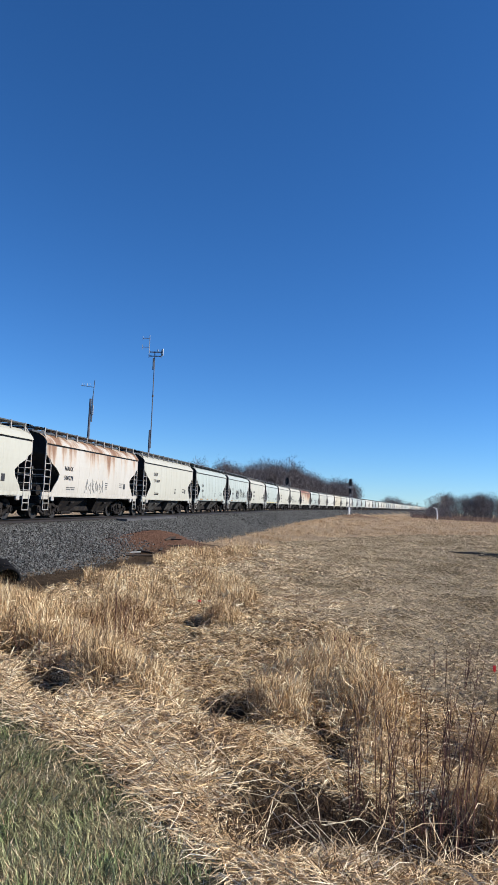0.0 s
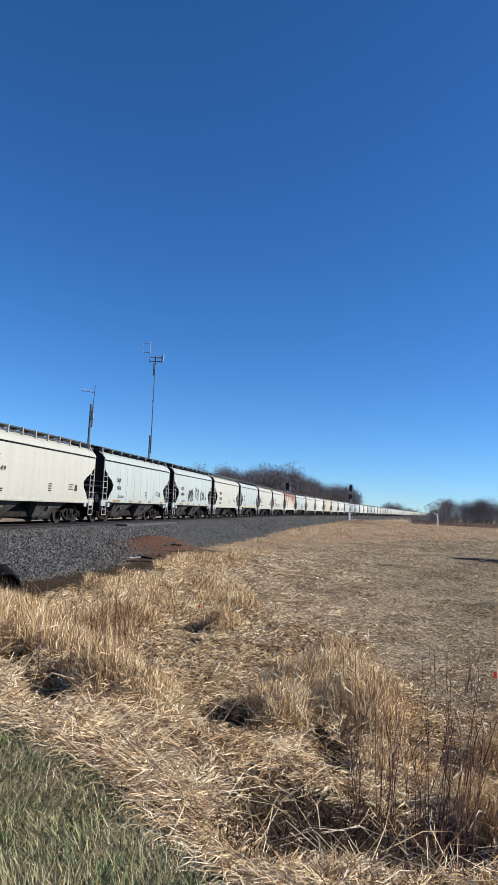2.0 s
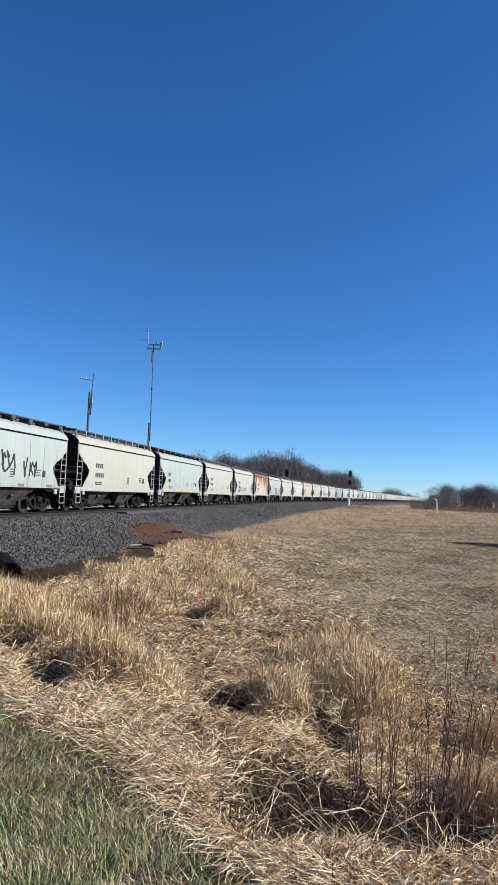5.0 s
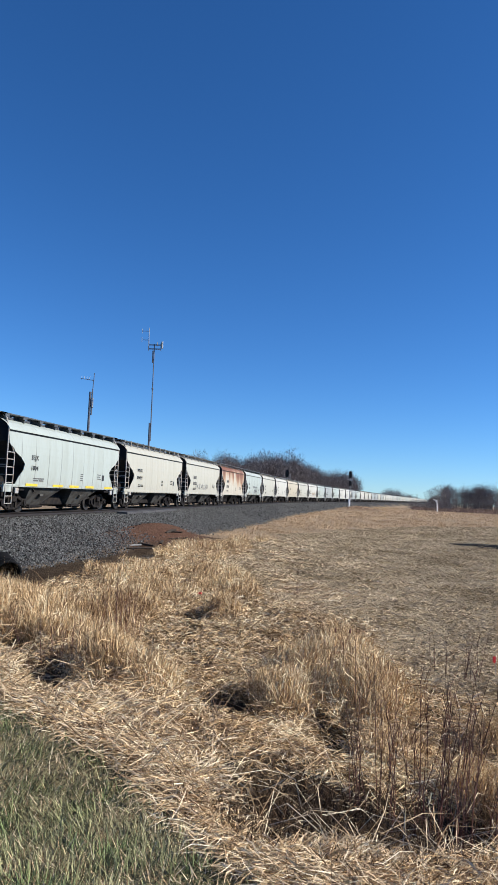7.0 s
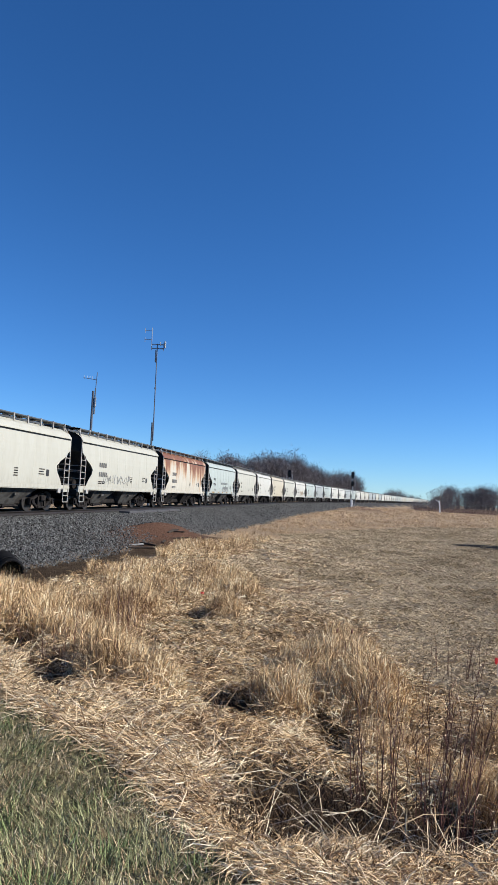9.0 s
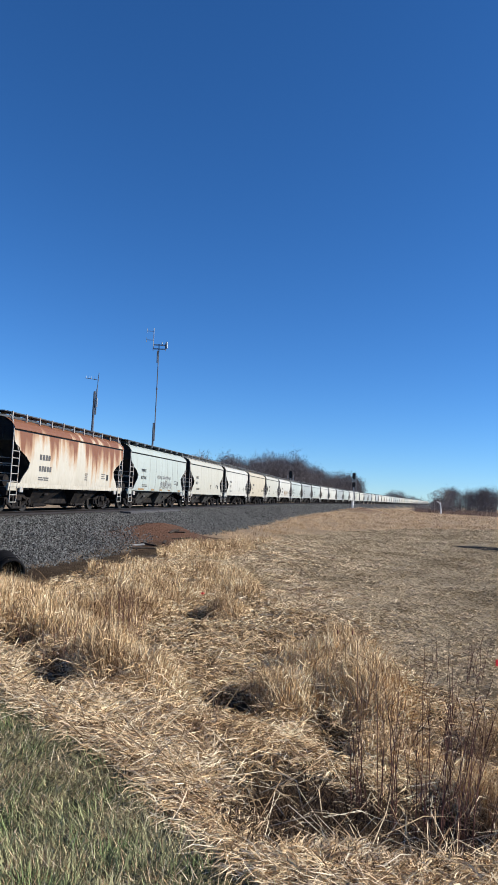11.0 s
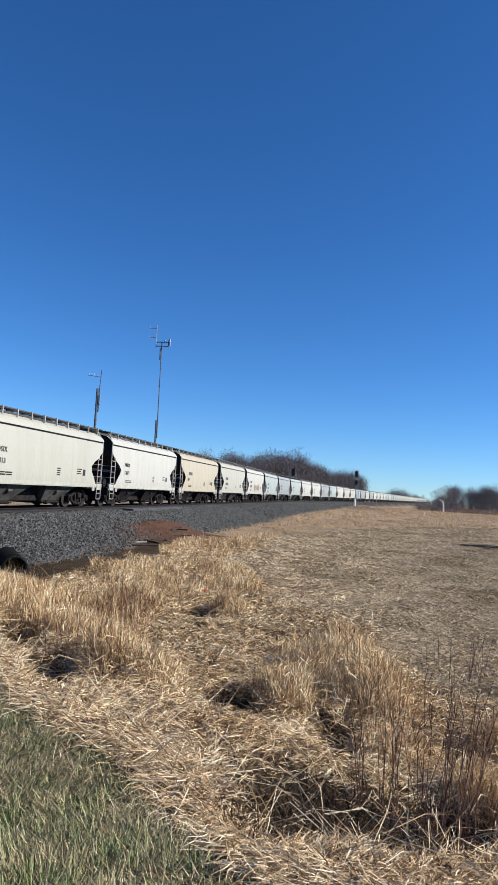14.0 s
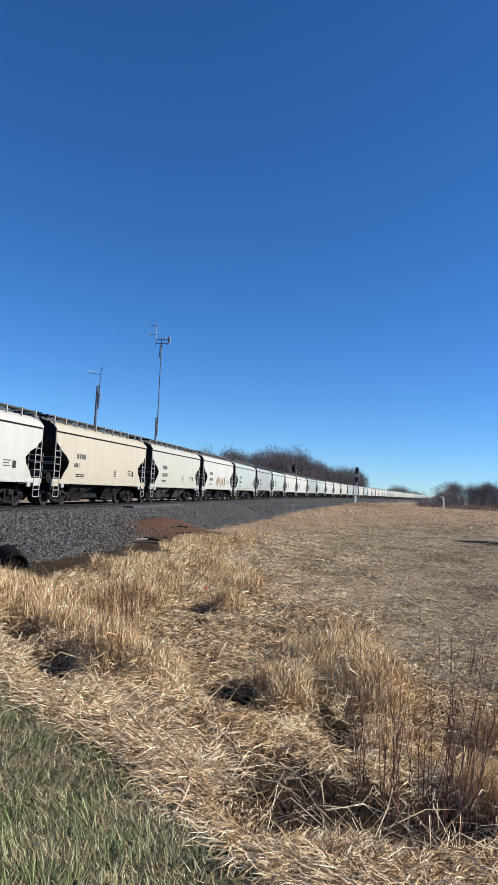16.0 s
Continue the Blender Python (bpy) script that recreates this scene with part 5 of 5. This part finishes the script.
# ---- ballast ----
def build_ballast():
    """Loose broken stones over the shoulder of the trackbed."""
    rng = np.random.default_rng(4)
    n = 99000
    s = -4 + 64 * rng.random(n) ** 1.1
    u = rng.uniform(0.95, 7.2, n)
    far = np.arange(n) > n - 15000
    s = np.where(far, rng.uniform(52, 190, n), s)
    keep = (u < 6.8 + rng.normal(0, 0.2, n)) & (rng.random(n) > 1.5 * np.exp(-(((s - 30.3) / 3.9) ** 2 + ((u - 6.2) / 1.4) ** 2)))
    s, u, far = s[keep], u[keep], far[keep]
    n = len(s)
    x, y, _ = line(s, u)
    z = ground_z(x, y)
    base = np.array([(1, 0, -0.5), (0, 1, -0.5), (-1, 0, -0.5), (0, -1, -0.5), (0, 0, 1)], float)
    size = (rng.uniform(0.016, 0.038, n) + 0.0004 * np.maximum(s, 0) + 0.02 * far)[:, None, None] * rng.uniform(0.65, 1.3, (n, 5, 1))
    V = base[None] * size + rng.normal(0, 0.005, (n, 5, 3))
    a = rng.uniform(0, 6.283, n)
    ca, sa = np.cos(a)[:, None], np.sin(a)[:, None]
    tilt = rng.normal(0, 0.6, n)[:, None]
    X, Y, Z = V[..., 0], V[..., 1], V[..., 2]
    Y, Z = Y * np.cos(tilt) - Z * np.sin(tilt), Y * np.sin(tilt) + Z * np.cos(tilt)
    V = np.stack([X * ca - Y * sa + x[:, None], X * sa + Y * ca + y[:, None], Z + z[:, None] + 0.012], -1)
    tri = np.array([(0, 1, 4), (1, 2, 4), (2, 3, 4), (3, 0, 4)])
    F = (np.arange(n)[:, None, None] * 5 + tri).reshape(-1)
    tagged(new("ballast", mesh_of("ballast", V.reshape(-1, 3), F, np.full(n * 4, 3), STONE)), "grey crushed-stone ballast on the embankment shoulder", "ballast", kind="stuff")


build_ballast()


# ---- beside the track ----
def crossing_panel():
    ob = new("crossing_panel")
    tagged(ob, "grey weathered panels lying beside the rail", "crossing panel")
    for k in range(4):
        s = 35.2 + k * 2.45
        x, y, a = line(s + 1.2, 2.15)
        bm = box(bmesh.new(), -1.19, 1.19, -0.33, 0.33, -0.09, 0.09, 0.015)
        part("panel", bm, CONCRETE_GREY, ob, "", pose(float(x), float(y), float(rail_z(s)) - 0.15, 0, 0, 90 - math.degrees(a) + random.uniform(-0.4, 0.4)))
    return ob


CONCRETE_GREY = material("weathered_panel", (0.075, 0.075, 0.08), 0.8, var=0.25, scale=3, bump=0.3)
crossing_panel()


def culvert():
    """End of a large corrugated drain pipe that sticks out of the ballast's foot."""
    ob = new("drain_pipe")
    m = look((-6.55, 18.2, -0.70), (-6.1, 17.31, -0.72))
    tagged(ob, "black corrugated drain pipe with an open end", "drain pipe")
    bm = bmesh.new()
    seg, length = 40, 2.0
    prof = []
    k = 0
    z = 0.0
    while z < length:
        prof.append((0.32 + (0.02 if k % 2 else 0.0), z))
        z += 0.045
        k += 1
    outer = [[bm.verts.new((r * math.cos(t * 2 * math.pi / seg), r * math.sin(t * 2 * math.pi / seg), zz)) for t in range(seg)] for r, zz in prof]
    inner = [[bm.verts.new((0.29 * math.cos(t * 2 * math.pi / seg), 0.29 * math.sin(t * 2 * math.pi / seg), zz)) for t in range(seg)] for zz in (0.0, length * 0.5, length)]
    rings = inner[::-1] + outer
    for r0, r1 in zip(rings, rings[1:]):
        for t in range(seg):
            bm.faces.new((r0[t], r0[(t + 1) % seg], r1[(t + 1) % seg], r1[t]))
    bmesh.ops.recalc_face_normals(bm, faces=bm.faces[:])
    ob.matrix_basis = Matrix.Translation((-6.04, 17.25, -0.76)) @ m.to_3x3().to_4x4()
    part("pipe_wall", bm, PLASTIC, ob)
    bm = bmesh.new()
    bmesh.ops.create_cone(bm, cap_ends=True, segments=seg, radius1=0.36, radius2=0.36, depth=0.10, matrix=Matrix.Translation((0, 0, 0.35)))
    bmesh.ops.delete(bm, geom=[f for f in bm.faces if len(f.verts) > 4], context="FACES_ONLY")
    part("coupling_band", bm, PLASTIC, ob)


culvert()


def survey_flag(x, y, h, turn, drop=0.075):
    ob = new("marker_flag")
    ob.location = on_ground(x, y)
    tagged(ob, "small red marker flag on a thin wire stake", "marker flag")
    part("wire", rod(bmesh.new(), (0, 0, -0.05), (0, 0, h), 0.004, seg=5), WIRE, ob)
    bm = bmesh.new()
    cols = [[bm.verts.new((0.016 * k, 0.012 * math.sin(k * 1.5), h - dz)) for dz in (0, drop * (1 - 0.3 * (k % 2)))] for k in range(6)]
    for c0, c1 in zip(cols, cols[1:]):
        bm.faces.new((c0[0], c0[1], c1[1], c1[0]))
    bm.normal_update()
    bmesh.ops.solidify(bm, geom=bm.faces[:], thickness=0.002)
    part("flag", bm, FLAG, ob, "", pose(0, 0, 0, 0, 0, turn))


survey_flag(3.73, 9.7, 0.27, 215, 0.10)
survey_flag(-0.95, 14.9, 0.26, 20, 0.05)


def debris():
    """Broken boards and clods at the foot of the dirt mound."""
    r = random.Random(9)
    for k in range(9):
        x, y, a = line(26.5 + r.uniform(-2.5, 3.5), 7.4 + r.uniform(-0.6, 1.0))
        ln = r.uniform(0.4, 1.5)
        bm = box(bmesh.new(), -ln / 2, ln / 2, -0.06, 0.06, -0.03, 0.03, 0.01)
        g = on_ground(float(x), float(y), 0.04)
        ob = part("broken_board", bm, SLEEPER if k != 8 else CONCRETE, None, "", pose(*g, r.uniform(-8, 8), r.uniform(-8, 8), r.uniform(0, 180)))
        tagged(ob, "broken weathered board lying at the ballast's foot" if k != 8 else "pale broken board lying at the ballast's foot", "board", "broken boards")


debris()


# A low black patch laid on the field as the shade of a depression.
def shaded_hollow():
    rng = np.random.default_rng(2)
    cx, cy = 15.6, 40.2
    ring = []
    for t in range(28):
        a = t * 2 * math.pi / 28
        k = 1 + 0.25 * math.sin(3 * a) + 0.12 * math.sin(7 * a)
        ring.append((cx + 2.5 * k * math.cos(a), cy + 2.7 * k * math.sin(a)))
    bm = bmesh.new()
    c = bm.verts.new(on_ground(cx, cy, 0.05))
    v = [bm.verts.new(on_ground(x, y, 0.015)) for x, y in ring]
    m = [bm.verts.new(on_ground((x + cx) / 2, (y + cy) / 2, 0.05)) for x, y in ring]
    for k in range(28):
        j = (k + 1) % 28
        bm.faces.new((v[k], v[j], m[j], m[k]))
        bm.faces.new((m[k], m[j], c))
    tagged(part("mud_patch", bm, HOLLOW_SHADE, None), "black patch painted as the shade of a field hollow", "mud", kind="structure")


shaded_hollow()


# ---- radio masts and signals ----
def radio_mast(x, y, top, step, arms, label, lean):
    ob = new("radio_mast")
    ob.matrix_basis = pose(x, y, LOW, 0, lean, 0)
    tagged(ob, label, "radio mast")
    part("lower_pole", rod(bmesh.new(), (0, 0, -0.3), (0, 0, step), 0.135, 0.11, 10), MAST, ob)
    part("upper_pole", rod(bmesh.new(), (0.16 if arms else 0.2, 0, step - 2.2), (0.16 if arms else 0.2, 0, top), 0.07, 0.055, 8), MAST, ob)
    return ob


def tall_mast():
    x, y, top, step = -11.93, 79.2, 19.3 - LOW, 9.6 - LOW
    ob = radio_mast(x, y, top, step, True, "tall dark radio mast with antenna arms behind the train", -0.95)
    bm = bmesh.new()
    for z in (top - 0.05, top - 0.55):
        rod(bm, (-0.55, 0, z), (0.95, 0, z), 0.035)
        rod(bm, (-0.55, 0.35, z), (0.95, 0.35, z), 0.03)
    for k in (-0.55, 0.95):
        rod(bm, (k, 0, top - 0.8), (k, 0, top + 0.15), 0.045)
        rod(bm, (k, 0, top - 0.05), (k, 0.35, top - 0.05), 0.035)
    part("head_frame", bm, MAST, ob)
    part("panel_antenna", box(bmesh.new(), 1.0, 1.2, -0.1, 0.1, top - 0.5, top + 0.35, 0.03), GALV, ob)
    part("panel_antenna", box(bmesh.new(), 0.45, 0.58, -0.08, 0.08, top - 0.2, top + 0.25, 0.03), GALV, ob)
    bm = rod(bmesh.new(), (-0.55, 0, top - 0.3), (-0.55, 0, top + 2.0), 0.05)
    part("antenna_pole", bm, GALV, ob)
    for z in (top + 0.5, top + 1.6):
        bm = rod(bmesh.new(), (-0.55, 0, z), (-1.4, 0, z), 0.035)
        rod(bm, (-1.4, 0, z - 0.28), (-1.4, 0, z + 0.3), 0.035)
        part("dipole", bm, GALV, ob)
    part("cable_box", box(bmesh.new(), -0.05, 0.08, -0.08, 0.08, top - 2.3, top - 0.8, 0.02), MAST, ob)
    part("pole_band", rod(bmesh.new(), (0.16, 0, step + 4.1), (0.16, 0, step + 4.3), 0.12, seg=8), MAST, ob)


def short_mast():
    x, y = -15.09, 61.6
    top, step = 11.7 - LOW, 10.5 - LOW
    ob = radio_mast(x, y, top - 0.9, step, False, "weathered radio mast with a thin whip antenna", -0.5)
    part("whip", rod(bmesh.new(), (0.2, 0, top - 1.4), (0.28, 0, top + 0.6), 0.035), MAST, ob)
    bm = rod(bmesh.new(), (0.24, 0, top - 0.1), (-1.0, 0, top + 0.05), 0.03)
    for k in range(4):
        rod(bm, (-0.9 + 0.25 * k, 0, top - 0.05), (-0.9 + 0.25 * k, 0, top + 0.25), 0.018, seg=4)
    part("yagi_antenna", bm, GALV, ob)
    part("junction_box", box(bmesh.new(), 0.14, 0.32, -0.1, 0.1, step - 1.5, step - 0.6, 0.02), GALV, ob)


tall_mast()
short_mast()


def signal(x, y, z0, top, label, face):
    """Railway signal: mast, two hooded heads on backplates, ladder, platform, base cabinet."""
    ob = new("railway_signal")
    ob.matrix_basis = pose(x, y, z0, 0, 0, face)
    tagged(ob, label, "railway signal")
    part("mast", rod(bmesh.new(), (0, 0, -0.6), (0, 0, top - 0.6), 0.09, seg=10), GALV, ob)
    for z in (top - 0.75, top - 2.9):
        big = z > top - 1
        bm = bmesh.new()
        w, h = (0.38, 0.85) if big else (0.34, 0.66)
        box(bm, -w, w, -0.16, -0.12, z - h + 0.3, z + h - 0.3)
        rod(bm, (0, -0.17, z + h - 0.35), (0, -0.11, z + h - 0.35), w, seg=16)
        rod(bm, (0, -0.17, z - h + 0.35), (0, -0.11, z - h + 0.35), w, seg=16)
        head = part("signal_head", bm, SIGNAL_BLACK, ob, "black signal head on an oval backplate")
        for dz in (0.42, 0.0, -0.42) if big else (0.3, -0.1):
            part("hood", rod(bmesh.new(), (0, -0.15, z + dz), (0, -0.5, z + dz), 0.17, seg=10, caps=False), SIGNAL_BLACK, head)
    bm = box(bmesh.new(), -0.75, 0.75, 0.05, 0.85, top - 2.0, top - 1.95)
    for px, py in ((-0.75, 0.85), (0.75, 0.85), (-0.75, 0.05), (0.75, 0.05)):
        rod(bm, (px, py, top - 2.0), (px, py, top - 0.9), 0.025)
    for z in (top - 0.9, top - 1.4):
        rod(bm, (-0.75, 0.85, z), (0.75, 0.85, z), 0.022)
    part("platform", bm, GALV, ob)
    bm = bmesh.new()
    for px in (0.3, 0.7):
        rod(bm, (px, 0.3, -0.4), (px, 0.3, top - 1.0), 0.025)
    for k in range(int(top / 0.33)):
        rod(bm, (0.3, 0.3, 0.2 + k * 0.33), (0.7, 0.3, 0.2 + k * 0.33), 0.016, seg=4)
    part("ladder", bm, GALV, ob)
    part("base_casing", rod(bmesh.new(), (-0.1, -0.15, -0.7), (-0.1, -0.15, 1.6), 0.27, seg=16), WHITE, ob, "white casing round the foot of the mast")
    part("footing", box(bmesh.new(), -0.4, 0.4, -0.4, 0.4, -1.0, -0.35, 0.04), CONCRETE, ob)


signal(*at(8.95, 165), 0.0, 8.45, "railway signal with black heads and a white casing at the foot", -9)
_sx, _sy, _ = line(150.0, -5.2)
signal(float(_sx), float(_sy), 0.2, 7.35, "railway signal with a black head behind the train", -5)


def pale_stub(x, y, h):
    """Broken white-barked trunk with one short limb."""
    ob = new("tree_stub")
    ob.location = (x, y, LOW)
    tagged(ob, "broken pale tree trunk with one short limb", "tree stub")
    bm = bmesh.new()
    rod(bm, (0, 0, -0.3), (-0.1, 0, h * 0.6), 0.22, 0.17, 8)
    rod(bm, (-0.1, 0, h * 0.6), (-0.35, 0, h), 0.17, 0.12, 8)
    part("trunk", bm, WHITE, ob)
    part("limb", rod(bmesh.new(), (-0.3, 0, h * 0.9), (-1.4, 0, h * 1.08), 0.10, 0.06, 6), WHITE, ob)


pale_stub(*at(16.25, 205), 3.5)


# ---- movement ----
def wagon_pose(n, t):
    s = S_FIRST + PITCH * n - SPEED * t
    a, b = (line(s + HALF + d) for d in (-BOGIE_X, BOGIE_X))
    x, y = (a[0] + b[0]) / 2, (a[1] + b[1]) / 2
    turn = math.degrees(math.atan2(b[1] - a[1], b[0] - a[0]))
    climb = -math.degrees(math.atan(GRADE))
    return pose(float(x), float(y), float(rail_z(s + HALF)), 0, climb, turn)


def motions():
    steps = [k * 0.5 for k in range(33)]
    for n, car in wagons.items():
        walk(car, [(t, wagon_pose(n, t)) for t in steps])
    # wheels of the wagons that pass near roll with the train
    turn = 0.2 * SPEED / 0.457 / 3          # radians in a fifteenth of a second
    for n, car in wagons.items():
        if n > 14:
            continue
        for bogie in car.children:
            if bogie.name.startswith("bogie"):
                for w in bogie.children:
                    if w.name.startswith("wheelset"):
                        at = w.location.copy()
                        walk(w, [(k / 15, pose(*at) @ Matrix.Rotation(-turn * k, 4, "Y")) for k in range(241)])


motions()
